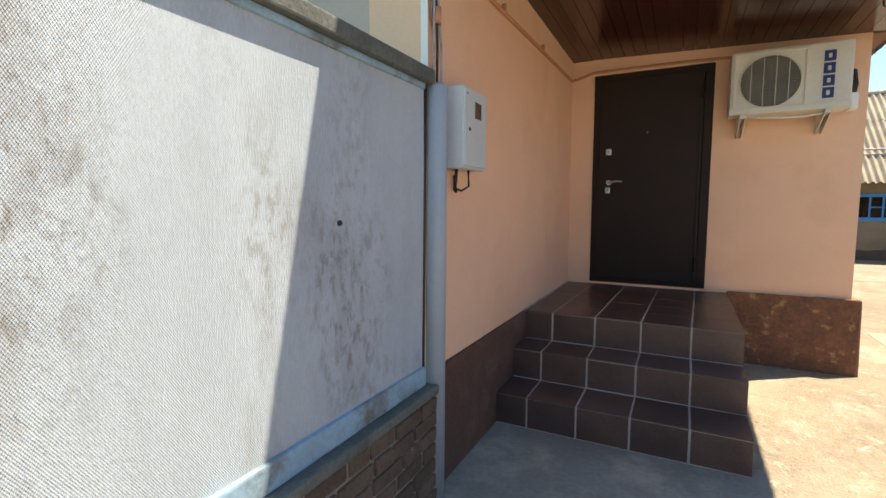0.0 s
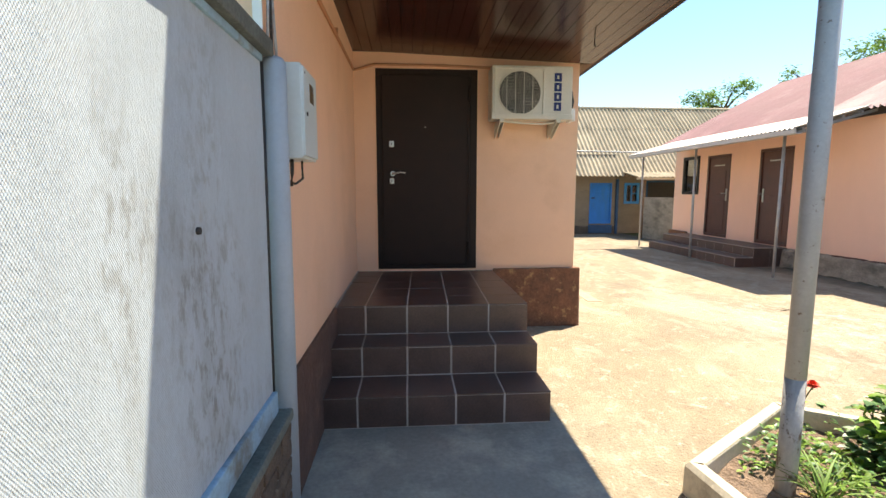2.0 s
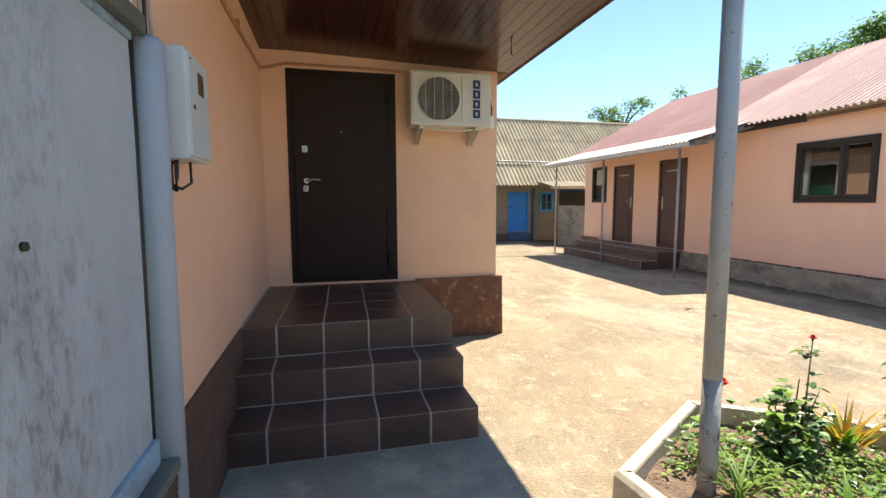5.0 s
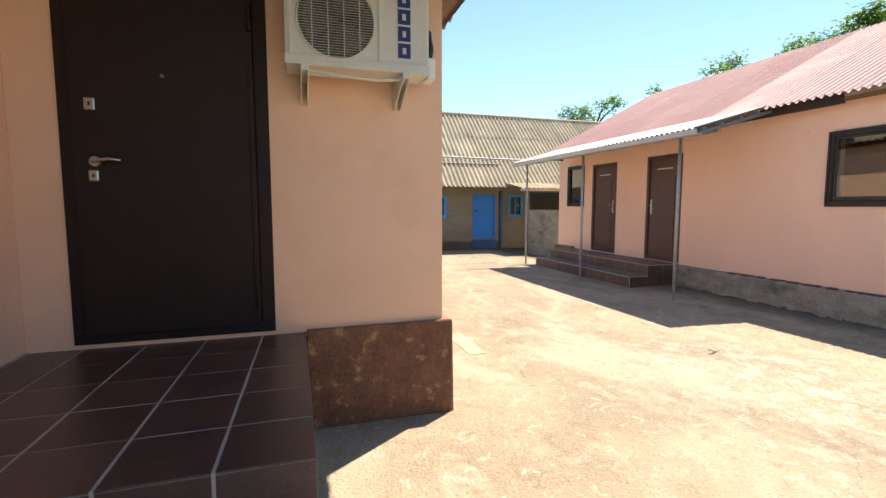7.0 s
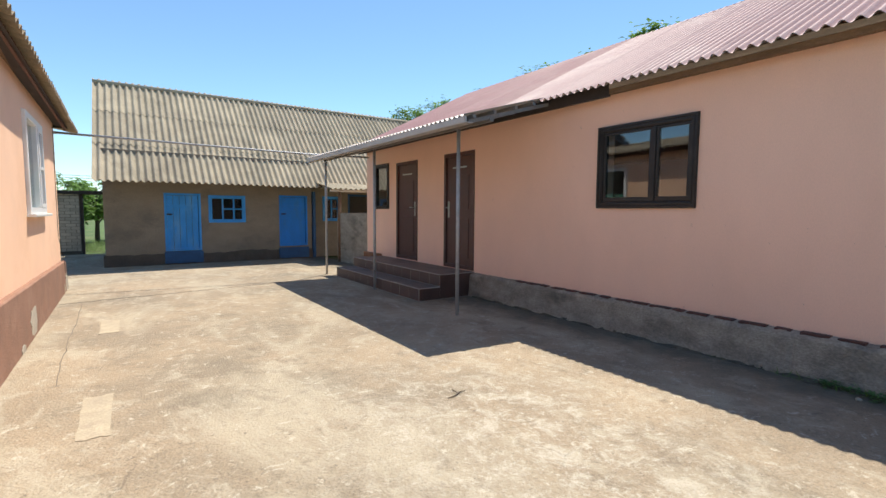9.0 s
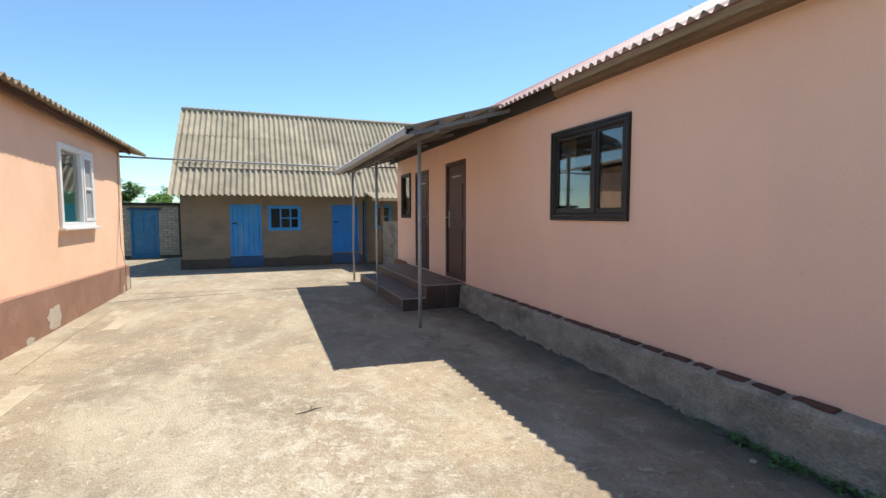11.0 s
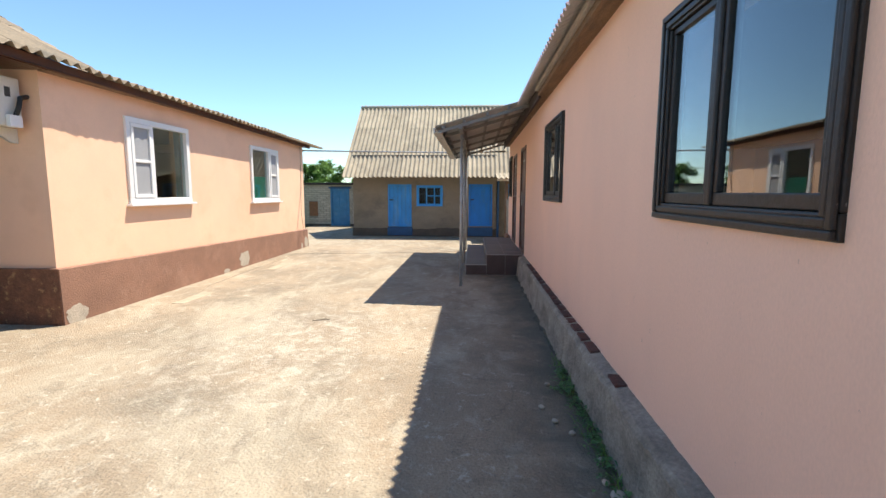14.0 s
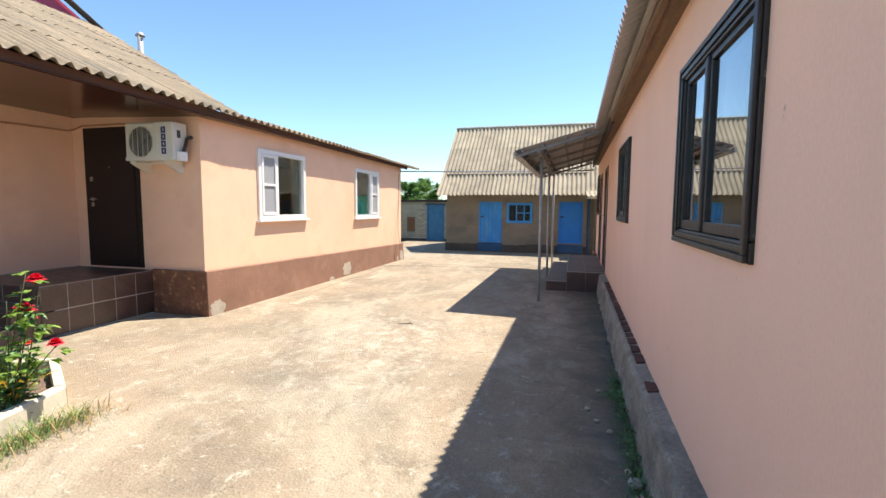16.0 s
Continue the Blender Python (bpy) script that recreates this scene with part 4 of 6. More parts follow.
for r in ((6.104, 8.632, 0.374, 6.118, 11.90, 0.3835), (5.724, 8.622, 0.187, 5.738, 11.90, 0.1965), (6.119, 8.621, 0.374, 6.785, 8.634, 0.3835), (5.739, 8.612, 0.187, 6.108, 8.624, 0.1965)):
    part("nosing", boxes(r, bevel=0.002), M_GROUT, land, "pale worn edge of the treads")


def dark_window(m, w, h, label, split=0.36, single=False):
    """Old wooden casement in black-brown paint with a stepped surround; local y points out of the wall."""
    ob = thing("window", m, label, "window", "long house windows", "structure")
    sur = bmesh.new()
    frame_bars(sur, w, h, 0.075, -0.06, 0.018, bevel=0.008)
    part("surround", sur, M_BLACKFR, ob, "stepped black-brown surround")
    inner = bmesh.new()
    for o, d0, d1 in ((0.004, 0.018, 0.034), (0.036, 0.018, 0.028)):
        t = 0.026
        for r in ((o, d0, o, w - o, d1, o + t), (o, d0, h - o - t, w - o, d1, h - o), (o, d0, o + t + 0.001, o + t, d1, h - o - t - 0.001), (w - o - t, d0, o + t + 0.001, w - o, d1, h - o - t - 0.001)):
            box(inner, *r, bevel=0.006)
    part("moulding", inner, M_BLACKFR, ob)
    if single:
        part("pane", boxes((0.07, -0.03, 0.07, w - 0.07, -0.024, h - 0.07)), M_GLASS, ob).visible_shadow = False
        return ob
    mull = w * (1 - split)
    part("mullion", boxes((mull - 0.024, -0.06, 0.076, mull + 0.024, 0.016, h - 0.076), bevel=0.01), M_BLACKFR, ob)
    for x0, x1 in ((0.077, mull - 0.026), (mull + 0.026, w - 0.077)):
        s = bmesh.new()
        for r in ((x0, -0.05, 0.077, x1, 0.004, 0.125), (x0, -0.05, h - 0.105, x1, 0.004, h - 0.077), (x0, -0.05, 0.126, x0 + 0.028, 0.004, h - 0.106), (x1 - 0.028, -0.05, 0.126, x1, 0.004, h - 0.106)):
            box(s, *r, bevel=0.005)
        part("sash", s, M_BLACKFR, ob)
        part("pane", boxes((x0 + 0.024, -0.016, 0.12, x1 - 0.024, -0.010, h - 0.10)), M_GLASS, ob).visible_shadow = False
    return ob


def on_x_wall_facing_minus(x, y1, z):
    """Local x along -y, local y towards -x."""
    return Matrix(((0, -1, 0, x), (-1, 0, 0, y1), (0, 0, 1, z), (0, 0, 0, 1)))


for (a, b, c, e), lab, sp in ((WB[0], "black-brown wooden casement window mirroring sky and roofs", 0.575), (WB[1], "black-brown wooden casement window in the pink wall", 0.40)):
    dark_window(on_x_wall_facing_minus(BX, b, c), b - a, e - c, lab, sp)
dark_window(on_x_wall_facing_minus(BX, SWB[1], SWB[2]), SWB[1] - SWB[0], SWB[3] - SWB[2], "narrow black-brown window beside the doors", single=True)


def brown_door(m, w, h, label, handle_x):
    ob = thing("door", m, label, "door", "long house doors", "structure")
    part("door_frame", frame_bars(bmesh.new(), w, h, 0.06, -0.10, 0.012), M_DOORB, ob)
    bm = boxes((0.062, -0.07, 0.02, w - 0.062, -0.02, h - 0.062), bevel=0.004)
    leaf = part("leaf", bm, M_DOORB, ob)
    for z0, z1 in ((0.18, 0.85), (1.0, h - 0.38)):
        part("panel", boxes((0.17, -0.019, z0, w - 0.17, -0.008, z1), bevel=0.005), M_DOORB, leaf)
    part("number_plate", boxes((w * 0.28, -0.019, h - 0.26, w * 0.72, -0.012, h - 0.235), bevel=0.002), M_STEEL, leaf, "thin pale strip on the leaf")
    part("handle_plate", boxes((handle_x - 0.022, -0.018, 0.86, handle_x + 0.022, -0.008, 1.14), bevel=0.004), M_STEEL, leaf, "bright handle plate")
    part("handle", tube([(handle_x, -0.008, 1.03), (handle_x, 0.045, 1.03), (handle_x + (0.10 if handle_x < w / 2 else -0.10), 0.045, 1.03)], 0.009, 8), M_STEEL, leaf, "bright lever handle")
    part("lining", boxes((0.0, -0.29, 0, w, -0.11, h)), M_DARKROOM, ob, "dark lining behind the leaf")
    return ob


brown_door(on_x_wall_facing_minus(BX, DB[0][1], DB[0][2]), DB[0][1] - DB[0][0], DB[0][3] - DB[0][2], "closed brown metal door on the tiled landing", 0.12)
brown_door(on_x_wall_facing_minus(BX, DB[1][1], DB[1][2]), DB[1][1] - DB[1][0], DB[1][3] - DB[1][2], "closed brown metal door beside the narrow window", DB[1][1] - DB[1][0] - 0.12)

# ---- clay barn ----
NY = 16.03
BD1, BD2 = (2.945, 3.752, 0.33, 1.765), (5.70, 6.49, 0.36, 1.775)
BW = (3.925, 4.817, 1.03, 1.735)
structure("wall_barn", wall_mesh(1.74, 6.62, -0.05, 2.75, 0.35, [BD1, BD2, BW], "x", NY), M_CLAY, "grey clay-rendered barn wall with blue doors", "wall")
bm = bmesh.new()
prev = None
for i in range(121):
    x = 1.70 + 4.93 * i / 120
    top = 0.27 + 0.05 * noise.noise((x * 1.1, 0, 3)) + 0.03 * noise.noise((x * 5, 0, 3))
    out = 0.02 + 0.012 * noise.noise((x * 2, 7, 3))
    row = [bm.verts.new(p) for p in ((x, NY + 0.02, -0.05), (x, NY - out - 0.03, -0.05), (x, NY - out, top * 0.55), (x, NY - 0.005, top), (x, NY + 0.02, top + 0.01))]
    if prev:
        for k in range(5):
            bm.faces.new((prev[k], prev[(k + 1) % 5], row[(k + 1) % 5], row[k]))
    else:
        bm.faces.new(row)
    prev = row
bm.faces.new(prev[::-1])
structure("plinth_barn", bm, M_CLAYDK, "dark damp ragged base of the barn wall", "plinth")
structure("wall_barn_side", wall_mesh(NY + 0.351, 20.3, 0.0, 2.6, 0.35, [], "y", 1.74), M_CLAY, "clay-rendered barn side wall", "wall")
structure("wall_barn_rear", wall_mesh(2.1, 13.5, 0.0, 2.6, 0.3, [], "x", 20.3), M_CLAY, "plain barn rear wall", "wall")
structure("wall_barn_recess", wall_mesh(6.621, 13.5, 0.0, 2.6, 0.3, [(7.0, 7.55, 1.05, 1.78), (7.8, 10.6, 0.9, 1.86)], "x", NY + 0.15), M_CLAY, "shaded clay wall under the lean-to", "wall")
structure("ceiling_barn", boxes((2.1, NY + 0.36, 2.3, 6.6, 20.2, 2.35)), M_DARKROOM, "dark barn ceiling", "ceiling")

RBX0, REY, REZ, RRY, RRZ = 1.58, 15.28, 1.955, 18.1, 4.635
roofC = thing("barn_roof", pose(0, 0, 0), "steep mossy grey-brown slate roof of the barn", "roof", kind="structure")
sl = math.hypot(RRY - REY, RRZ - REZ)
me = corrugated("barn_slate_sheet", 1.03, sl / 3 + 0.13, 7, 0.031, M_SLATE2)
lay_roof(roofC, "barn_slate_sheet", me, (RBX0, REY, REZ + 0.03), (1, 0, 0), (0, RRY - REY, RRZ - REZ), 13, 3, 1.03 * 6 / 7, sl / 3, jitter=0.005)
bm = bmesh.new()
v = [bm.verts.new(p) for p in ((RBX0 + 0.05, REY + 0.1, REZ + 0.03), (13.2, REY + 0.1, REZ + 0.03), (13.2, RRY, RRZ - 0.03), (RBX0 + 0.05, RRY, RRZ - 0.03), (RBX0 + 0.05, 20.9, REZ), (13.2, 20.9, REZ))]
bm.faces.new(v[:4])
bm.faces.new((v[3], v[2], v[5], v[4]))
part("roof_deck", bm, M_WOODOLD, roofC, "old roof boarding")
bm = bmesh.new()
v = [bm.verts.new(p) for p in ((1.75, NY + 0.02, 2.5), (1.75, 20.28, 2.5), (1.75, RRY, RRZ - 0.1), (1.80, NY + 0.02, 2.5), (1.80, 20.28, 2.5), (1.80, RRY, RRZ - 0.1))]
for f in ((0, 1, 2), (3, 5, 4), (0, 2, 5, 3), (1, 4, 5, 2), (0, 3, 4, 1)):
    bm.faces.new([v[k] for k in f])
part("gable", bm, M_CLAY, roofC)
part("ridge_cap", tube([(RBX0, RRY, RRZ + 0.03), (13.2, RRY, RRZ + 0.03)], 0.06, 8), M_SLATE2, roofC)


def plank_door(m, w, h, label, material, planks=5):
    ob = thing("door", m, label, "door", "barn doors", "structure")
    part("door_frame", frame_bars(bmesh.new(), w, h, 0.055, -0.02, 0.08), material, ob)
    part("lining", boxes((0.0, 0.12, 0, w, 0.30, h)), M_DARKROOM, ob, "dark lining behind the planks")
    pw = (w - 0.12) / planks
    for i in range(planks):
        part("plank", boxes((0.06 + i * pw, 0.012 + random.uniform(-0.003, 0.003), 0.02, 0.06 + (i + 1) * pw - 0.007, 0.04, h - 0.062), bevel=0.004), material, ob)
    for z in (h * 0.74,):
        part("ledge", boxes((0.10, -0.014, z, w - 0.10, 0.013, z + 0.085), bevel=0.006), material, ob)
    part("latch", boxes((0.055, -0.03, h * 0.62, 0.17, -0.014, h * 0.62 + 0.04), bevel=0.004), M_CABLE, ob, "dark iron latch")
    return ob


plank_door(pose(BD1[0], NY, BD1[2]), BD1[1] - BD1[0], BD1[3] - BD1[2], "faded bright blue plank door of the barn", M_BLUELT)
plank_door(pose(BD2[0], NY, BD2[2]), BD2[1] - BD2[0], BD2[3] - BD2[2], "deep blue barn door in the shade", M_BLUE, 1)
for b in (BD1, BD2):
    structure("doorstep", boxes((b[0] - 0.02, NY - 0.075, 0.03, b[1] + 0.02, NY - 0.002, 0.325), bevel=0.01), M_BLUEDK, "dull blue painted threshold under the barn door", "threshold")


def blue_window(m, w, h, label, bars):
    ob = thing("window", m, label, "window", "barn windows", "structure")
    part("window_frame", frame_bars(bmesh.new(), w, h, 0.085, -0.03, 0.05), M_BLUELT, ob)
    for x in bars:
        part("muntin", boxes((x * w - 0.018, -0.01, 0.086, x * w + 0.018, 0.03, h - 0.086)), M_BLUELT, ob)
    part("muntin", boxes((bars[0] * w + 0.019, -0.008, h * 0.5 - 0.016, w - 0.086, 0.028, h * 0.5 + 0.016)), M_BLUELT, ob)
    part("pane", boxes((0.08, 0.035, 0.08, w - 0.08, 0.04, h - 0.08)), M_OLDGLASS, ob).visible_shadow = False
    return ob


blue_window(pose(BW[0], NY, BW[2]), BW[1] - BW[0], BW[3] - BW[2], "blue wooden barn window with small panes", (0.38, 0.68))
blue_window(pose(7.0, NY + 0.15, 1.05), 0.55, 0.73, "blue window in the shade of the lean-to", (0.5,))
opening = thing("stall_opening", pose(7.8, NY + 0.15, 0.9), "dark open stall front under the lean-to", "opening", kind="structure")
part("frame", frame_bars(bmesh.new(), 2.8, 0.96, 0.06, -0.015, 0.12), M_BLUEDK, opening, "dull blue timber frame")
part("mullion", boxes((1.35, -0.01, 0.061, 1.42, 0.10, 0.899), bevel=0.006), M_BLUEDK, opening)
# dark sheet placed inside so that the opening looks unlit
part("back_panel", boxes((-0.2, 0.9, -0.5, 3.0, 0.94, 1.3)), M_DARKROOM, opening, "dark panel added behind the stall opening for its unlit depth")

# lean-to beside the barn
lean = thing("lean_to", pose(0, 0, 0), "low lean-to roof beside the barn", "shed", kind="structure")
me = corrugated("lean_to_sheet", 1.0, 2.0, 7, 0.022, M_SLATE2)
for c in range(7):
    piece("slate_sheet", me, lean, basis((6.55 + c * 6 / 7, 14.35, 1.93 + 0.003 * (c % 2)), (1, 0, 0), (0, 1, 0.17)))
part("edge_board", boxes((6.56, 14.38, 1.85, 12.5, 14.41, 1.915)), M_KERB, lean, "pale eave strip")
part("post", tube([(6.86, 14.5, -0.02), (6.86, 14.5, 1.9)], 0.05, 10), M_WOODOLD, lean)
part("blue_jamb", boxes((6.645, NY - 0.06, 0, 6.72, NY + 0.1, 1.9), bevel=0.006), M_BLUEDK, lean, "blue painted jamb")
bm = bmesh.new()
a, b = Vector((6.83, 14.60, 0)), Vector((7.12, 12.97, 0))
n = Vector((0.06, 0.01, 0))
v = [bm.verts.new(p) for p in (a, b, b + n, a + n)]
f = bm.faces.new(v)
r = bmesh.ops.extrude_face_region(bm, geom=[f])
bmesh.ops.translate(bm, vec=(0, 0, 1.30), verts=[q for q in r["geom"] if isinstance(q, bmesh.types.BMVert)])
structure("wall_panel", bm, M_CEMENT, "flat grey cement sheet screen beside the lean-to", "screen")

# ---- far brick shed with the blue gate ----
GY = 20.4
G = (-0.405, 0.43, 0.02, 1.643)
V = (-1.37, -0.99, 0.45, 1.075)
far_wall = structure("wall_brick_shed", wall_mesh(-4.0, 1.05, -0.05, 1.80, 0.25, [G, V], "x", GY), M_MORTAR, "pale silicate brick wall of the far shed", "wall")
structure("roof_shed", boxes((-4.1, GY - 0.12, 1.80, 2.3, 20.9, 1.90), bevel=0.01), M_WOODDK, "flat dark roof edge of the far shed", "roof")
structure("plinth_shed", boxes((-4.0, GY - 0.03, -0.05, G[0] - 0.02, GY - 0.001, 0.1), (G[1] + 0.02, GY - 0.03, -0.05, 1.05, GY - 0.001, 0.1)), M_CLAYDK, "dark base of the shed wall", "plinth")
structure("wall_passage_post", boxes((1.055, GY, -0.05, 1.13, GY + 0.2, 1.80)), M_WOODDK, "dark post beside the garden passage", "post")
gate = thing("door", pose(G[0], GY, G[2]), "faded blue panelled wooden door in the brick shed", "door", kind="structure")
gw, gh = G[1] - G[0], G[3] - G[2]
part("door_frame", frame_bars(bmesh.new(), gw, gh, 0.06, -0.02, 0.1), M_BLUEFADE, gate)
part("leaf", boxes((0.062, 0.03, 0.02, gw - 0.062, 0.07, gh - 0.062)), M_BLUEFADE, gate)
for r in ((0.14, 0.85, 0.38, 1.42), (0.45, 0.85, gw - 0.14, 1.42), (0.14, 0.55, gw - 0.14, 0.78), (0.14, 0.12, gw - 0.14, 0.47)):
    part("panel", boxes((r[0], 0.012, r[1], r[2], 0.031, r[3]), bevel=0.008), M_BLUEFADE, gate)
part("lintel", boxes((-0.08, -0.05, gh + 0.002, gw + 0.08, 0.1, gh + 0.07), bevel=0.008), M_BLUEDK, gate)
structure("window_board", boxes((V[0], GY - 0.012, V[2], V[1], GY + 0.05, V[3])), M_RUST, "rusty brown board over the shed opening", "board")
bm = bmesh.new()
row = 0
z = 0.1
while z < 1.79:
    x = -3.98 + (0.13 if row % 2 else 0.0)
    while x < 1.04:
        spans = [(x, min(x + 0.25, 1.045) - 0.012)]
        for h in (G, V):
            if h[2] - 0.01 < z + 0.08 and z < h[3] + (0.07 if h is G else 0.0):
                spans = [q for s in spans for q in ((s[0], min(s[1], h[0] - 0.01)), (max(s[0], h[1] + 0.01), s[1]))]
        for s in spans:
            if s[1] - s[0] > 0.03:
                box(bm, s[0], GY - 0.014 + random.uniform(-0.003, 0.003), z, s[1], GY + 0.01, z + 0.08)
        x += 0.26
    z += 0.092
    row += 1
tagged(part("bricks", bm, M_WBRICK, far_wall), kind="stuff")

# plain closing fence behind the walk
structure("wall_street", boxes((-1.3, -6.2, 0.0, 6.78, -6.05, 2.1)), M_FENCE, "plain painted street fence closing the yard", "fence")

# ---- fence beside the porch ----
FX = -1.11
fence = thing("sheet_fence", pose(0, 0, 0), "pale blue painted sheet-metal fence panel with grey stains on a brick base", "fence", kind="structure")
bm = boxes((FX - 0.03, -6.0, 0.62, FX, 1.90, 1.97))
part("sheet", bm, M_FENCE, fence)
part("top_cap", boxes((FX - 0.05, -6.0, 1.962, FX + 0.042, 1.935, 2.022), bevel=0.008), M_CAP, fence, "grey-green weathered cap rail")
part("bottom_rail", boxes((FX - 0.03, -6.0, 0.585, FX + 0.018, 1.885, 0.675), bevel=0.008), M_FENCEFR, fence, "flaking blue bottom rail")
part("ledge", boxes((FX - 0.08, -6.0, 0.538, FX + 0.066, 1.93, 0.584), bevel=0.014), M_CAP, fence, "grey-green ledge over the bricks")
part("brick_core", boxes((FX - 0.08, -6.0, -0.05, FX + 0.040, 1.94, 0.534)), M_MORTAR, fence, "mortar joints")
part("seam", tube([(FX - 0.004, 1.885, 0.66), (FX - 0.004, 1.918, 1.965)], 0.011, 8), M_CABLE, fence, "dark gap between the sheet and the post")
part("top_rail", boxes((FX - 0.03, -6.0, 1.935, FX + 0.012, 1.90, 1.962), bevel=0.006), M_FENCEFR, fence, "blue rail under the cap")
for y in (1.307, 0.2, -1.0):
    part("bolt", tube([(FX - 0.001, y, 1.36), (FX + 0.008, y, 1.36)], 0.010, 10), M_CABLE, fence, "rusty bolt through the sheet")
part("corner_post", tube([(-1.085, 1.952, -0.02), (-1.085, 1.984, 1.955), (-1.085, 1.985, 1.972)], [0.046, 0.048, 0.035], 20), M_CORNER, fence, "round pale blue corner post")

# bricks of the fence base
def rough_block(w, h, d, seed):
    bm = boxes((0, 0, 0, w, d, h), bevel=min(w, h) * 0.14)
    for q in bm.verts:
        q.co += Vector(noise.noise_vector(q.co * 9 + Vector((seed * 3.1, 0, 0)))) * 0.006
    return bm


fence_blocks = [mesh_of("brick", rough_block(w, 0.066, 0.03, i), M_FBRICK) for i, w in enumerate((0.14, 0.175, 0.20, 0.115, 0.16, 0.19))]
fb_w = (0.14, 0.175, 0.20, 0.115, 0.16, 0.19)
for r in range(7):
    y = 1.935
    z = 0.462 - r * 0.076
    k = r * 2
    while y > -0.6:
        i = (k * 5 + r) % 6
        w = fb_w[i]
        y -= w + 0.012
        m = basis((FX + 0.052 + random.uniform(-0.004, 0.004), y, z + random.uniform(-0.003, 0.003)), (0, 1, 0), (-1, 0, 0))
        piece("brick", fence_blocks[i], fence, m)
        k += 1

# bricks showing along the top of the long plinth
rb = [mesh_of("brick", rough_block(w, 0.022, 0.07, 9 + i), M_RBRICK) for i, w in enumerate((0.17, 0.20, 0.12, 0.22))]
y, k = 2.85, 0
while y < 7.6:
    w = (0.17, 0.20, 0.12, 0.22)[k % 4]
    if noise.noise((y * 1.7, 0, 5)) > -0.28:
        piece("brick", rb[k % 4], plB, basis((6.79, y, 0.352 + random.uniform(-0.003, 0.004)), (0, 1, 0), (-1, 0, 0)))
    y += w + 0.025 + random.random() * 0.06
    k += 1


def blotch(cy, cz, ry, rz, x, seed, n=28):
    """A flake of bare cement with a ragged edge on a wall that faces +x."""
    bm = bmesh.new()
    ring = []
    for i in range(n):
        a = 2 * math.pi * i / n
        r = 1 + 0.35 * noise.noise((math.cos(a) * 2, math.sin(a) * 2, seed)) + 0.12 * noise.noise((math.cos(a) * 7, math.sin(a) * 7, seed))
        ring.append(bm.verts.new((x, cy + ry * r * math.cos(a), max(0.002, cz + rz * r * math.sin(a)))))
    f = bm.faces.new(ring)
    r = bmesh.ops.extrude_face_region(bm, geom=[f])
    bmesh.ops.translate(bm, vec=(0.004, 0, 0), verts=[q for q in r["geom"] if isinstance(q, bmesh.types.BMVert)])
    return bm


plA = bpy.data.objects["plinth_yard"]
for args in ((9.15, 0.16, 0.20, 0.15, 1.283, 1), (8.45, 0.03, 0.10, 0.05, 1.288, 2), (5.14, 0.09, 0.15, 0.11, 1.287, 3), (12.62, 0.13, 0.13, 0.16, 1.284, 4), (12.3, 0.06, 0.05, 0.08, 1.286, 5)):
    part("bare_patch", blotch(*args), M_BARE, plA, "flake of bare cement")
part("bare_patch", boxes((1.0, 12.792, -0.05, 1.29, 12.80, 0.2), bevel=0.003), M_BARE, plA, "bare cement at the corner")

# yard joint and small litter
M_GRIME = mat("dirty_joint", (0.17, 0.14, 0.105), 0.95, vary=0.3, scale=9)


def crack(name, points, w, label, wobble=0.02, n=10):
    """A dark open joint or crack, as a thin ragged strip through the given plan points."""
    jm = bmesh.new()
    prev = None
    path = [Vector(a).lerp(Vector(b), k / n) for a, b in zip(points, points[1:]) for k in range(n)] + [Vector(points[-1])]
    d = (Vector(points[-1]) - Vector(points[0])).normalized()
    side = Vector((-d.y, d.x))
    for q in path:
        o = wobble * (noise.noise((q.x * 2, q.y * 2, 1)) + 0.5 * noise.noise((q.x * 9, q.y * 9, 2)))
        ww = w * (0.7 + 0.5 * noise.noise((q.x * 5, q.y * 5, 3)))
        l, r = q + side * (o + ww), q + side * (o - ww)
        row = [jm.verts.new(v) for v in ((l.x, l.y, 0.0035), (r.x, r.y, 0.0035), (r.x, r.y, 0.0), (l.x, l.y, 0.0))]
        if prev:
            for k in range(4):
                jm.faces.new((prev[k], prev[(k + 1) % 4], row[(k + 1) % 4], row[k]))
        prev = row
    part(name, jm, M_GRIME, yard, label)


crack("joint", [(1.3, 11.15), (5.9, 11.81)], 0.008, "dark joint between two slabs")
crack("joint", [(1.62, 7.2), (1.60, 8.6), (1.58, 11.1)], 0.005, "dark joint along the house wall", 0.03)


def mend_patch(x0, y0, x1, y1, seed):
    """A thin pale patch with a ragged outline, painted as sunlight off a window."""
    bm = bmesh.new()
    ring = []
    n = 40
    for i in range(n):
        a = 2 * math.pi * i / n
        c, q = math.cos(a), math.sin(a)
        k = 1 / max(abs(c), abs(q)) * (1 + 0.10 * noise.noise((c * 2, q * 2, seed)) + 0.05 * noise.noise((c * 8, q * 8, seed)))
        ring.append(bm.verts.new(((x0 + x1) / 2 + c * k * (x1 - x0) / 2, (y0 + y1) / 2 + q * k * (y1 - y0) / 2, 0.0)))
    f = bm.faces.new(ring)
    r = bmesh.ops.extrude_face_region(bm, geom=[f])
    bmesh.ops.translate(bm, vec=(0, 0, 0.004), verts=[q for q in r["geom"] if isinstance(q, bmesh.types.BMVert)])
    part("mend_patch", bm, M_GLARE, yard, "pale patch painted as sunlight thrown back by a window")


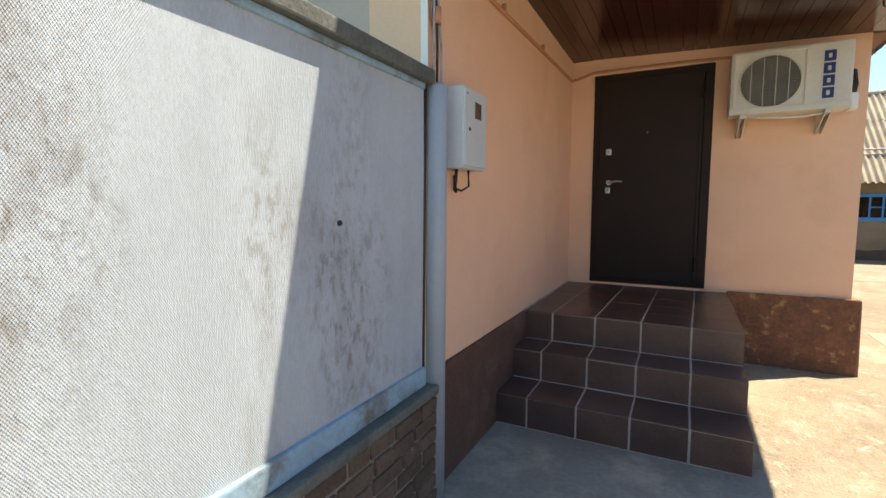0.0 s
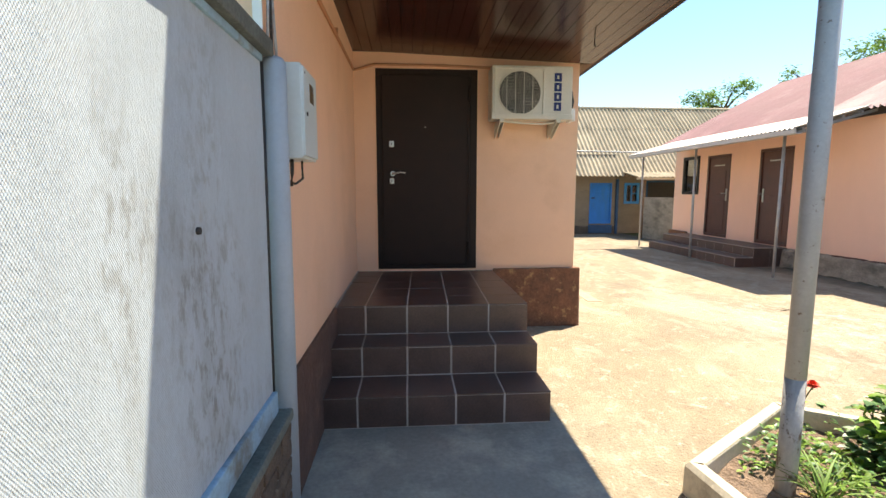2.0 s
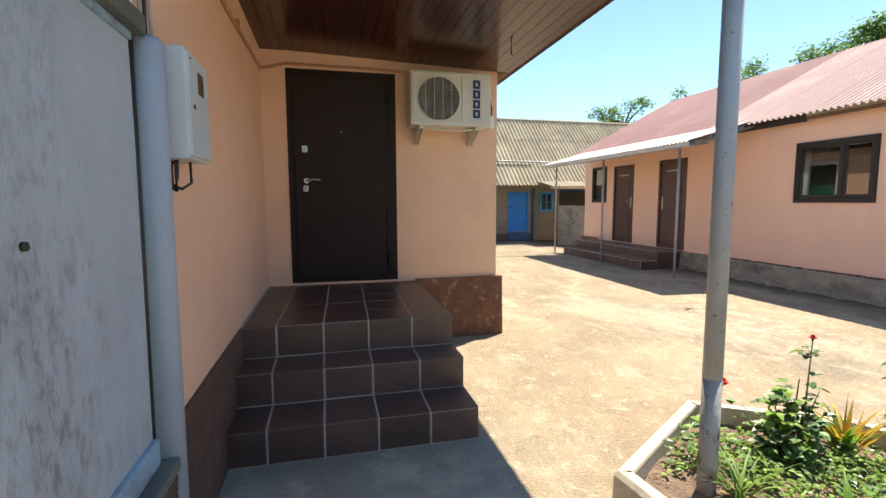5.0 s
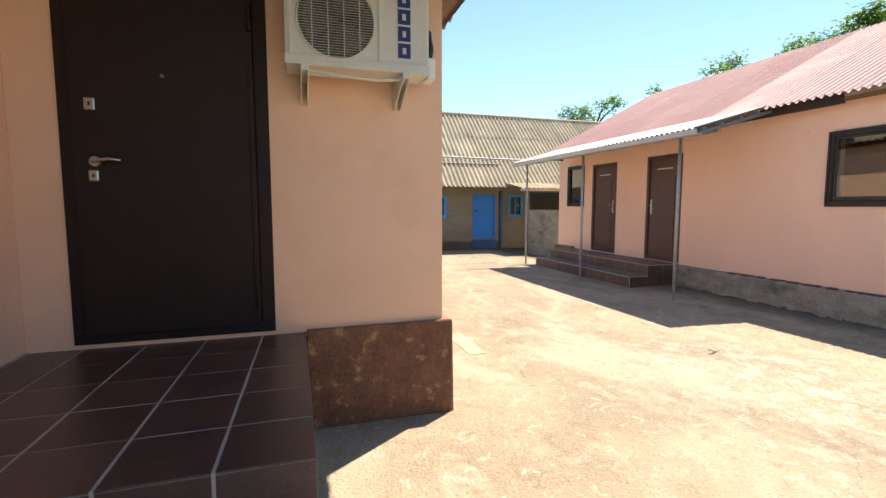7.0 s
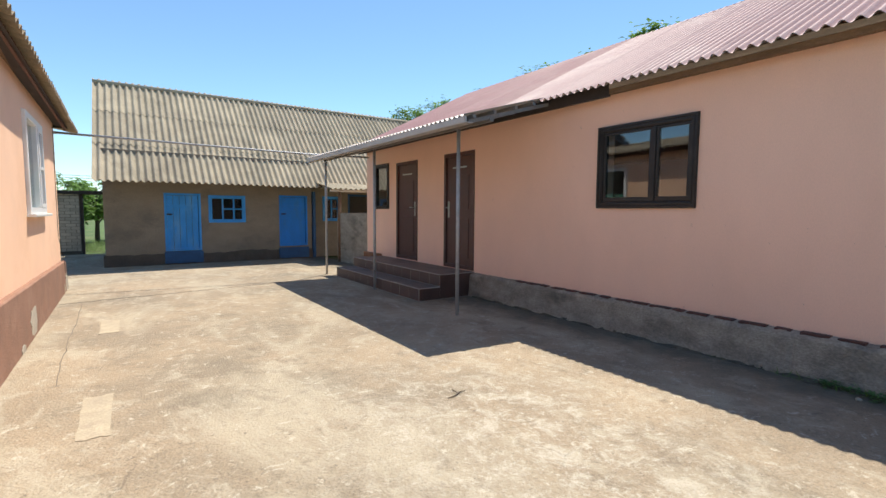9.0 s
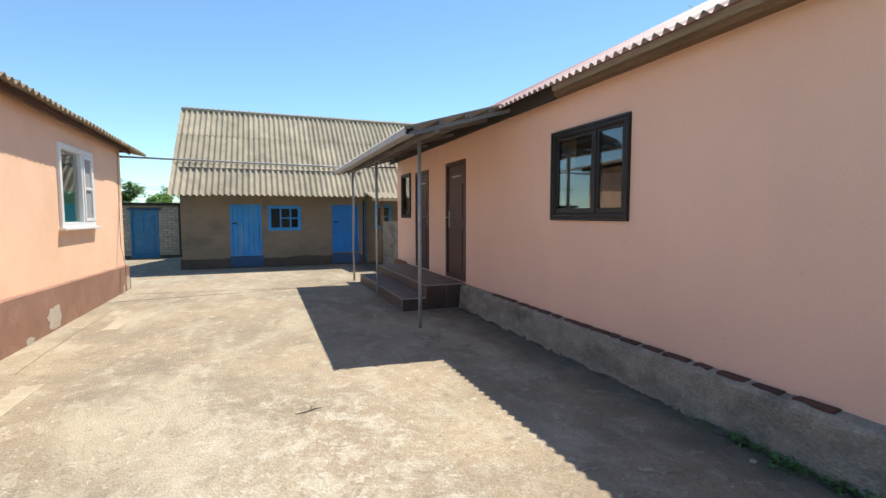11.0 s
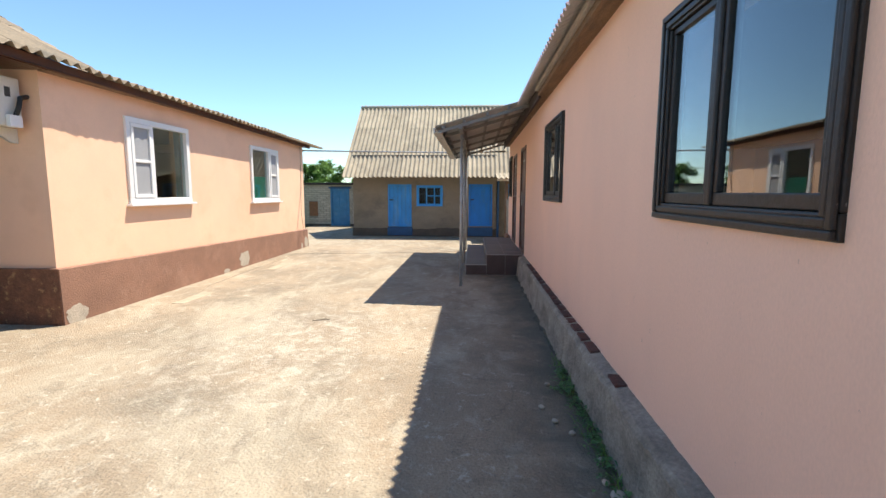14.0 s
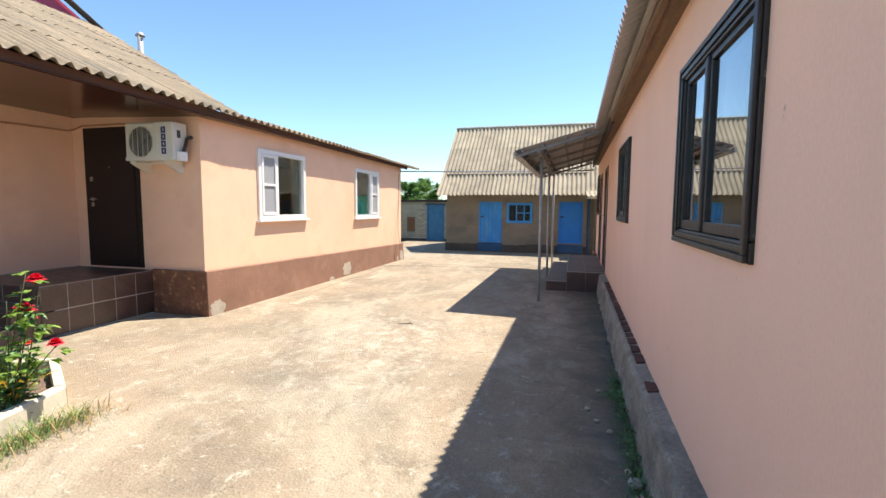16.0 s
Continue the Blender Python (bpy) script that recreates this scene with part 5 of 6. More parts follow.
# pale colour for the sun that the house panes reflect onto the yard
M_GLARE = mat("painted_window_glare", (0.405, 0.345, 0.25), 0.95, vary=0.14, scale=7, fine=60, bump=0.5, stain=(0.36, 0.30, 0.22), stain_scale=6)
mend_patch(1.82, 6.05, 1.99, 6.80, 1)
mend_patch(1.84, 8.90, 2.02, 9.60, 2)
twig = thing("twig", pose(4.09, 5.39, 0.0, 0, 0, 20), "dry broken twig lying on the concrete", "twig")
part("stem", tube([(-0.10, 0.02, 0.006), (-0.03, 0.0, 0.009), (0.05, 0.015, 0.008), (0.10, 0.0, 0.005)], [0.003, 0.004, 0.004, 0.002], 6), M_BARK, twig)
part("side_twig", tube([(0.02, 0.01, 0.008), (0.04, 0.06, 0.010), (0.06, 0.09, 0.005)], 0.003, 6), M_BARK, twig)


# ---- air conditioner ----
ac = thing("air_conditioner", pose(0.246, 4.70, 2.175), "cream outdoor air-conditioner unit with a round fan grille on wall brackets", "air conditioner")
AW, AH, AD = 0.80, 0.505, 0.25
cas = bmesh.new()
box(cas, 0, 0.006, 0, AW, AD, AH, bevel=0.014)
part("casing", cas, M_ACW, ac)
part("base_strip", boxes((-0.002, -0.002, -0.004, AW + 0.002, 0.02, 0.05), bevel=0.006), M_ACW, ac)
cx, cz, R = 0.272, 0.245, 0.208
part("front_panel", frame_bars(bmesh.new(), 0.50, 0.455, 0.018, -0.004, 0.010, bevel=0.004), M_ACW, ac).matrix_basis = Matrix.Translation((0.02, 0, 0.03))
part("fan_well", tube([(cx, 0.0045, cz), (cx, 0.006, cz)], R, 40), M_ACDK, ac, "dark fan opening")
M_BLADE = mat("grey_fan_plastic", (0.10, 0.10, 0.095), 0.5)
for k in range(3):
    fan = bmesh.new()
    a0 = k * 2 * math.pi / 3 + 0.5
    ring = [fan.verts.new((cx, 0.0015, cz))]
    for j in range(9):
        a = a0 + j / 8 * 1.25
        ring.append(fan.verts.new((cx + math.cos(a) * R * 0.86, 0.0015 - 0.0006 * j / 8, cz + math.sin(a) * R * 0.86)))
    fan.faces.new(ring)
    bmesh.ops.solidify(fan, geom=fan.faces[:], thickness=0.001)
    part("fan_blade", fan, M_BLADE, ac, "dark grey fan blade at rest")
for i in range(1, 30):
    z = -R + 2 * R * i / 30
    w = math.sqrt(max(0, R * R - z * z))
    if w > 0.02:
        part("grille_wire", boxes((cx - w, -0.010, cz + z - 0.0008, cx + w, -0.007, cz + z + 0.0008)), M_ACW, ac)
for dx in (-0.13, -0.045, 0.04, 0.125):
    h = math.sqrt(R * R - dx * dx)
    part("grille_bar", boxes((cx + dx - 0.002, -0.012, cz - h, cx + dx + 0.002, -0.006, cz + h)), M_ACW, ac)
rim = tube([(cx + R * math.cos(t), -0.004, cz + R * math.sin(t)) for t in (2 * math.pi * k / 48 for k in range(49))], 0.006, 6, cap=False)
part("grille_rim", rim, M_ACW, ac)
for i in range(4):
    z1 = 0.437 - i * 0.093
    bm = boxes((0.615, 0.001, z1 - 0.080, 0.640, 0.0055, z1), (0.662, 0.001, z1 - 0.080, 0.687, 0.0055, z1), (0.640, 0.001, z1 - 0.022, 0.662, 0.0055, z1), (0.640, 0.001, z1 - 0.080, 0.662, 0.0055, z1 - 0.058))
    part("logo_block", bm, M_NAVY, ac, "navy logo block")
part("valve_cover", boxes((AW + 0.001, 0.06, -0.01, AW + 0.055, 0.20, 0.115), bevel=0.012), M_UPVC, ac, "white valve cover")
part("hose", tube([(AW + 0.03, 0.15, 0.11), (AW + 0.05, 0.17, 0.2), (AW + 0.045, 0.2, 0.3), (AW + 0.03, 0.297, 0.33)], 0.024, 10), M_CABLE, ac, "black insulated hose")
part("handle_slot", boxes((AW - 0.002, 0.08, 0.30, AW + 0.003, 0.14, 0.40), bevel=0.002), M_ACDK, ac, "dark grip slot")
for x in (0.10, 0.66):
    bm = boxes((x - 0.02, -0.012, -0.035, x + 0.02, 0.296, -0.006))
    for s in (-0.021, 0.015):
        v = [bm.verts.new((x + s + o, yy, zz)) for o in (0.0, 0.006) for yy, zz in ((-0.012, -0.034), (0.296, -0.034), (0.296, -0.16), (0.24, -0.16))]
        for f in ((0, 1, 2, 3), (4, 5, 6, 7), (0, 1, 5, 4), (1, 2, 6, 5), (2, 3, 7, 6), (3, 0, 4, 7)):
            bm.faces.new([v[k] for k in f])
    part("bracket", bm, M_ACW, ac, "stained cream steel bracket")
    part("bolt", tube([(x, 0.0, -0.036), (x, 0.0, -0.006)], 0.008, 8), M_STEEL, ac)
part("drain_hose", tube([(0.12, 0.05, -0.02), (0.3, 0.06, -0.035), (0.5, 0.06, -0.042), (0.62, 0.06, -0.03), (0.70, 0.1, 0.0)], 0.009, 8), M_ACW, ac, "thin pale drain hose")

# ---- meter box, conduits, cables ----
mb = thing("meter_box", pose(-1.119, 2.096, 1.60), "pale blue steel electricity meter box with a small window", "meter box")
part("body", boxes((0, 0, 0, 0.112, 0.275, 0.39), bevel=0.006), M_BOX, mb)
lid = part("lid", boxes((0.108, 0.006, 0.012, 0.122, 0.269, 0.378), bevel=0.004), M_BOX, mb)
part("window", boxes((0.121, 0.12, 0.25, 0.1235, 0.20, 0.33), bevel=0.001), mat("amber_meter_pane", (0.13, 0.085, 0.04), 0.3, vary=0.2, scale=20), lid, "brown tinted reading window")
part("lock", tube([(0.12, 0.055, 0.19), (0.126, 0.055, 0.19)], 0.009, 10), M_ACDK, lid, "small round lock")
part("screw", tube([(0.12, 0.03, 0.355), (0.124, 0.03, 0.355)], 0.005, 8), M_ACDK, lid)
part("cable_loop", tube([(0.05, 0.06, 0.0), (0.05, 0.055, -0.06), (0.04, 0.075, -0.11), (0.02, 0.10, -0.10), (0.012, 0.12, -0.03), (0.02, 0.13, 0.0)], 0.008, 8), M_CABLE, mb, "black cable loop")
part("cable_loop", tube([(0.07, 0.16, 0.0), (0.07, 0.165, -0.08), (0.045, 0.13, -0.105), (0.02, 0.10, -0.09)], 0.006, 8), M_CABLE, mb, "black cable loop")
cond = thing("cable_conduit", pose(0, 0, 0), "peach-painted cable conduit along the porch walls", "conduit")
part("run", tube([(-1.106, 2.0, 2.60), (-1.106, 3.4, 2.63), (-1.106, 4.93, 2.665), (-1.06, 4.988, 2.69), (-0.9, 4.988, 2.735), (-0.2, 4.988, 2.735), (0.35, 4.988, 2.72), (0.42, 4.97, 2.71)], 0.013, 8), M_CABLELT, cond)
for y in (2.9, 3.8):
    part("clip", boxes((-1.119, y, 2.60 + 0.022 * (y - 2.0), -1.09, y + 0.02, 2.65 + 0.022 * (y - 2.0)), bevel=0.004), M_CABLELT, cond)
wires = thing("cable_bundle", pose(-1.10, 1.985, 0), "dark cables hanging down the house corner", "cables")
for i, o in enumerate((-0.018, 0.0, 0.02)):
    part("cable", tube([(0.012 * i, o, 1.97), (0.01, o * 1.8 + 0.01, 2.15), (0.014, o - 0.012, 2.35), (0.012, o * 2.0, 2.6), (0.01, o, 2.85)], 0.006, 6), M_CABLE if i % 2 else M_GALV, wires)
part("coupling", tube([(0.012, 0.0, 2.24), (0.012, 0.0, 2.31)], 0.022, 8), M_CABLELT, wires)
structure("trim_corner", boxes((-1.135, 1.918, 2.03, -1.10, 1.929, 2.95), bevel=0.003), M_UPVC, "thin pale corner trim of the house", "trim")
gas = thing("gas_pipe", pose(0, 0, 0), "thin grey pipe spanning the yard between the roofs", "pipe")
part("span", tube([(1.23, 12.85, 2.62), (3.3, 12.6, 2.565), (5.36, 12.36, 2.52), (6.66, 12.3, 2.54)], 0.02, 10), M_GALV, gas)
part("wall_stub", tube([(1.0, 12.87, 2.62), (1.24, 12.85, 2.62)], 0.024, 10), M_GALV, gas)
wr = thing("wall_wire", pose(0, 0, 0), "thin dark wire hanging down the house wall", "wire")
part("run", tube([(1.224, 12.56, 2.75), (1.222, 12.53, 1.9), (1.224, 12.49, 0.9), (1.285, 12.47, 0.5), (1.29, 12.47, 0.3)], 0.004, 6), M_CABLE, wr)
lamp = thing("eave_hook", pose(1.05, 4.2, 2.76), "small dark hook under the porch ceiling", "hook")
part("stem", tube([(0, 0, 0.03), (0, 0, -0.03), (0.012, 0, -0.045)], 0.006, 6), M_CABLE, lamp)

# ---- porch post and flower bed ----
post = thing("porch_post", pose(1.185, 1.99, 0.0), "round grey-blue steel post with flaking rust near its foot", "post")
part("shaft", tube([(0, 0, 0.62), (0, 0, 2.80)], 0.043, 20), M_POLE, post)
part("foot", tube([(0, 0, 0.0), (0, 0, 0.62)], 0.043, 20), M_POLEFOOT, post, "lower end with flaking paint and rust")
part("head_plate", boxes((-0.08, -0.08, 2.79, 0.08, 0.08, 2.80)), M_POLE, post)

BED = [(0.75, 2.10), (1.68, 2.70), (2.45, 2.215), (2.66, 1.55), (2.55, 0.35), (1.75, -0.25), (0.95, 0.25)]
bed = thing("flower_bed_kerb", pose(0, 0, 0), "pale painted concrete kerb round the flower bed", "kerb", kind="structure")
ctr = Vector((1.7, 1.3))
for a, b in zip(BED, BED[1:] + BED[:1]):
    a, b = Vector(a), Vector(b)
    d = (b - a).normalized()
    n = Vector((-d.y, d.x))
    if n.dot(ctr - a) < 0:
        n = -n
    ln = (b - a).length
    k = max(1, round(ln / 1.0))
    for i in range(k):
        s, e = a + d * (ln * i / k + 0.004), a + d * (ln * (i + 1) / k - 0.004)
        bm = bmesh.new()
        prof = ((0, -0.03), (0.004, 0.145), (0.022, 0.168), (0.075, 0.168), (0.08, 0.155), (0.08, -0.03))
        ends = [[bm.verts.new((p.x + n.x * o + d.x * sg * o * 0.45, p.y + n.y * o + d.y * sg * o * 0.45, z)) for o, z in prof] for p, sg in ((s, 1 if i == 0 else 0), (e, -1 if i == k - 1 else 0))]
        for q in range(6):
            bm.faces.new((ends[0][q], ends[0][(q + 1) % 6], ends[1][(q + 1) % 6], ends[1][q]))
        bm.faces.new(ends[0])
        bm.faces.new(ends[1][::-1])
        part("kerb_stone", bm, M_KERB, bed)
bm = bmesh.new()


def inside(x, y, inset=0.04):
    s = None
    for a, b in zip(BED, BED[1:] + BED[:1]):
        c = (b[0] - a[0]) * (y - a[1]) - (b[1] - a[1]) * (x - a[0])
        if c > -inset * math.hypot(b[0] - a[0], b[1] - a[1]):
            return False
    return True


NS = 90
grid = {}
for i in range(NS + 1):
    for j in range(NS + 1):
        x, y = 0.7 + 2.0 * i / NS, -0.3 + 3.05 * j / NS
        if inside(x, y, 0.02):
            h = 0.07 + 0.025 * noise.noise((x * 2.5, y * 2.5, 0)) + 0.018 * noise.noise((x * 11, y * 11, 2)) + 0.010 * noise.noise((x * 27, y * 27, 5))
            grid[i, j] = bm.verts.new((x, y, h))
for (i, j), v in list(grid.items()):
    q = [grid.get(k) for k in ((i + 1, j), (i + 1, j + 1), (i, j + 1))]
    if all(q):
        bm.faces.new((v, *q))
tagged(structure("soil", bm, M_SOIL, "dry crumbly brown soil in the flower bed", "soil"), kind="structure")

M_RLEAF = mat("rose_leaf", (0.085, 0.18, 0.05), 0.42, vary=0.25, scale=8, bump=0, island=0.4)
M_RYOUNG = mat("young_green_leaf", (0.24, 0.39, 0.07), 0.5, vary=0.2, scale=8, bump=0, island=0.3)
M_STEMG = mat("green_brown_stem", (0.07, 0.085, 0.03), 0.7, vary=0.2, scale=20, bump=0)
M_PETAL = mat("crimson_petal", (0.72, 0.010, 0.035), 0.55, vary=0.15, scale=30, bump=0)
M_PETALOR = mat("coral_petal", (0.75, 0.07, 0.035), 0.55, vary=0.15, scale=30, bump=0)
M_PETALW = mat("white_pink_petal", (0.75, 0.62, 0.58), 0.6, vary=0.1, scale=30, bump=0)
M_STRAP = mat("green_strap_leaf", (0.15, 0.31, 0.045), 0.45, vary=0.25, scale=7, bump=0, island=0.25)
M_STRAPY = mat("yellowing_strap_leaf", (0.66, 0.44, 0.05), 0.5, vary=0.25, scale=7, bump=0, island=0.25)
M_DRY = mat("dry_straw_leaf", (0.42, 0.29, 0.13), 0.8, vary=0.25, scale=9, bump=0, island=0.25)
M_GRASS = mat("grass_blade", (0.13, 0.22, 0.04), 0.6, vary=0.25, scale=8, bump=0, island=0.4)


def add_leaf(bm, p, d, up, ln, w, bend=0.25):
    """One pointed leaf with a folded midrib."""
    d = Vector(d).normalized()
    s = d.cross(Vector(up))
    s = s.normalized() if s.length > 1e-4 else Vector((1, 0, 0))
    n = s.cross(d)
    p = Vector(p)
    a = bm.verts.new(p)
    m1 = bm.verts.new(p + d * ln * 0.5 - n * 0.02 * ln)
    l = bm.verts.new(p + d * ln * 0.45 + s * w * 0.5 + n * ln * 0.08)
    r = bm.verts.new(p + d * ln * 0.45 - s * w * 0.5 + n * ln * 0.08)
    l2 = bm.verts.new(p + d * ln * 0.78 + s * w * 0.33 + n * ln * (0.06 - bend * 0.4))
    r2 = bm.verts.new(p + d * ln * 0.78 - s * w * 0.33 + n * ln * (0.06 - bend * 0.4))
    t = bm.verts.new(p + d * ln - n * ln * bend)
    for f in ((a, l, m1), (a, m1, r), (m1, l, l2), (m1, r2, r), (m1, l2, t), (m1, t, r2)):
        bm.faces.new(f)


def rand_dir(rng, zlo=-0.3, zhi=0.7):
    a = rng.uniform(0, 2 * math.pi)
    z = rng.uniform(zlo, zhi)
    return Vector((math.cos(a), math.sin(a), z))


def rose_head(parent, p, r, material, rng, name="flower"):
    bm = bmesh.new()
    p = Vector(p)
    for ring, (n, tilt, rr) in enumerate(((4, 0.15, 0.55), (5, 0.5, 0.8), (6, 0.95, 0.95), (7, 1.4, 1.0))):
        for k in range(n):
            a = 2 * math.pi * k / n + ring * 0.6 + rng.uniform(-0.15, 0.15)
            out = Vector((math.cos(a), math.sin(a), 0))
            side = Vector((-out.y, out.x, 0))
            g = []
            for i in range(4):
                t = i / 3
                rad = r * rr * (0.15 + math.sin(tilt) * t)
                z = r * (1.05 * math.cos(tilt) * t + 0.38 * math.sin(t * 2.7))
                w = r * 0.75 * math.sin(0.35 + 2.2 * t)
                for j in (-1, 0, 1):
                    g.append(bm.verts.new(p + out * (rad - 0.12 * r * abs(j)) + side * w * j * 0.62 + Vector((0, 0, z + rng.uniform(-0.04, 0.04) * r))))
            for i in range(3):
                for j in range(2):
                    f = bm.faces.new((g[i * 3 + j], g[i * 3 + j + 1], g[i * 3 + j + 4], g[i * 3 + j + 3]))
                    f.smooth = True
    return part(name, bm, material, parent)


def rose_bush(x, y, stems, label, seed, leaf_n=16, young=0.3):
    """stems: rows of (tip offset, colour or None, flower radius)."""
    rng = random.Random(seed)
    ob = thing("rose_bush", pose(x, y, 0.06), label, "rose bush", "roses in the bed")
    lv, ly = bmesh.new(), bmesh.new()
    for tip, colour, fr in stems:
        tip = Vector(tip)
        base = Vector((rng.uniform(-0.05, 0.05), rng.uniform(-0.05, 0.05), -0.05))
        mid = base.lerp(tip, 0.5) + Vector((rng.uniform(-0.04, 0.04), rng.uniform(-0.04, 0.04), 0.02))
        pts = [base, base.lerp(mid, 0.5), mid, mid.lerp(tip, 0.55), tip]
        part("stem", tube(pts, [0.007, 0.006, 0.005, 0.004, 0.003], 6), M_STEMG, ob)
        for i in range(leaf_n):
            t = rng.uniform(0.12, 0.96)
            p = mid.lerp(tip, t * 2 - 1) if t > 0.5 else base.lerp(mid, t * 2)
            d = rand_dir(rng, -0.2, 0.45)
            q = p + d.normalized() * rng.uniform(0.03, 0.08)
            tgt = ly if rng.random() < young * (0.4 + t) else lv
            for k in range(3):
                dd = (d.normalized() + rand_dir(rng, -0.3, 0.3) * (0.8 if k else 0.2))
                add_leaf(tgt, q, dd, (0, 0, 1), rng.uniform(0.05, 0.09), rng.uniform(0.034, 0.056), rng.uniform(0.05, 0.35))
        if colour:
            rose_head(ob, tip, fr, colour, rng)
            part("sepals", tube([tip - Vector((0, 0, 0.012)), tip + Vector((0, 0, 0.012))], [0.004, 0.011], 6), M_STEMG, ob)
    part("leaves", lv, M_RLEAF, ob, "dark green leaves")
    if ly.faces:
        part("young_leaves", ly, M_RYOUNG, ob, "bright young leaves")
    return ob


rose_bush(2.38, 1.88, [((0.15, 0.12, 0.95), M_PETAL, 0.058), ((0.04, 0.10, 0.72), M_PETAL, 0.070), ((0.30, 0.12, 0.50), M_PETAL, 0.050), ((0.22, 0.02, 1.05), None, 0), ((0.12, -0.05, 0.85), None, 0), ((0.2, -0.2, 0.6), None, 0), ((-0.1, -0.1, 0.45), None, 0), ((0.26, 0.06, 0.9), None, 0)], "tall rose bush with crimson flowers in the bed", 3, 17, 0.45)
rose_bush(1.80, 2.10, [((0.31, 0.15, 0.60), M_PETALOR, 0.022), ((0.06, 0.14, 0.27), M_PETALOR, 0.026), ((-0.08, 0.02, 0.30), None, 0), ((0.0, -0.08, 0.26), None, 0), ((0.12, 0.06, 0.42), None, 0), ((0.16, -0.02, 0.38), None, 0), ((0.02, 0.06, 0.36), None, 0), ((0.08, -0.02, 0.33), None, 0), ((-0.12, -0.10, 0.22), None, 0), ((0.14, 0.02, 0.24), None, 0)], "low leafy rose bush with coral buds", 4, 12, 0.35)
rose_bush(1.55, 2.42, [((0.15, 0.02, 0.30), M_PETALOR, 0.036), ((-0.05, -0.03, 0.12), None, 0)], "small rose with one coral flower behind the post", 5, 5, 0.4)
rose_bush(2.22, 1.45, [((0.0, 0.12, 0.30), M_PETALW, 0.034), ((0.10, -0.02, 0.26), M_PETALW, 0.030), ((-0.08, 0.02, 0.22), M_PETALOR, 0.024), ((-0.14, -0.12, 0.2), None, 0), ((0.12, 0.18, 0.26), None, 0), ((0.2, -0.1, 0.24), None, 0), ((-0.2, 0.1, 0.2), None, 0)], "bushy rose with pale pink flowers", 6, 18, 0.1)


def strap(bm, p, a, ln, w, lift, curl, n=7):
    """A long strap leaf that arches over."""
    p = Vector(p)
    out = Vector((math.cos(a), math.sin(a), 0))
    side = Vector((-out.y, out.x, 0))
    prev = None
    ang = lift
    for i in range(n + 1):
        t = i / n
        wd = w * (0.55 + 0.45 * math.sin(math.pi * min(1, t * 1.1))) * (1 - t ** 3)
        row = [bm.verts.new(p + side * wd * j + Vector((0, 0, abs(j) * wd * 0.5))) for j in (-1, 0, 1)]
        if prev:
            for j in (0, 1):
                f = bm.faces.new((prev[j], prev[j + 1], row[j + 1], row[j]))
                f.smooth = True
        prev = row
        p = p + (out * math.cos(ang) + Vector((0, 0, math.sin(ang)))) * (ln / n)
        ang -= curl / n


def strap_plant(name, x, y, rows, label, seed, cat):
    rng = random.Random(seed)
    ob = thing(name, pose(x, y, 0.06), label, cat)
    for n, material, ln, w, lift, curl in rows:
        for k in range(n):
            bm = bmesh.new()
            strap(bm, (rng.uniform(-0.03, 0.03), rng.uniform(-0.03, 0.03), -0.02), rng.uniform(0, 6.28), ln * rng.uniform(0.7, 1.15), w * rng.uniform(0.8, 1.2), lift + rng.uniform(-0.2, 0.2), curl * rng.uniform(0.6, 1.3))
            part("leaf", bm, material, ob)
    return ob


strap_plant("lily", 2.14, 2.06, [(18, M_STRAP, 0.34, 0.016, 1.3, 0.8), (30, M_STRAPY, 0.36, 0.014, 1.25, 0.9), (6, M_DRY, 0.34, 0.008, 1.4, 0.5)], "daylily clump with yellowing strap leaves", 7, "lily")
strap_plant("tulip", 1.40, 1.46, [(3, M_STRAP, 0.38, 0.028, 1.4, 0.8), (4, M_STRAP, 0.30, 0.022, 0.9, 1.9), (4, M_STRAPY, 0.26, 0.022, 1.0, 2.0), (3, M_STRAP, 0.34, 0.010, 1.45, 0.4)], "tulip plant with broad green and yellow leaves", 8, "tulip")
strap_plant("tulip", 1.60, 1.36, [(4, M_STRAP, 0.46, 0.028, 1.25, 1.0), (4, M_STRAP, 0.34, 0.026, 0.8, 1.7), (3, M_STRAPY, 0.26, 0.020, 1.0, 2.0), (4, M_STRAP, 0.40, 0.010, 1.45, 0.4)], "tulip plant with long drooping green leaves", 9, "tulip")
strap_plant("grass_tuft", 1.28, 1.90, [(34, M_GRASS, 0.32, 0.006, 1.1, 1.2), (5, M_STRAPY, 0.2, 0.005, 0.9, 1.4)], "tuft of long arching grass beside the post", 10, "grass")
strap_plant("withered_leaves", 1.10, 1.58, [(14, M_DRY, 0.22, 0.013, 0.6, 0.9), (6, M_STRAPY, 0.18, 0.024, 0.5, 0.8)], "withered straw and orange leaves on the soil", 11, "dry plant")


def scatter(name, spots, n, material, label, seed, size, hmax, spread, cat="weeds"):
    rng = random.Random(seed)
    bm = bmesh.new()
    for _ in range(n):
        x, y = rng.choice(spots)
        x, y = x + rng.gauss(0, spread), y + rng.gauss(0, spread)
        if name.startswith("bed_weeds") and not inside(x, y, 0.1):
            continue
        z0 = 0.07 if name.startswith("bed_weeds") else 0.0
        add_leaf(bm, (x, y, z0 + rng.uniform(0, hmax)), rand_dir(rng, 0.0, 0.9), (0, 0, 1), size * rng.uniform(0.6, 1.3), size * 0.5 * rng.uniform(0.6, 1.2), 0.2)
    return tagged(part(name, bm, material), label, cat, kind="stuff")


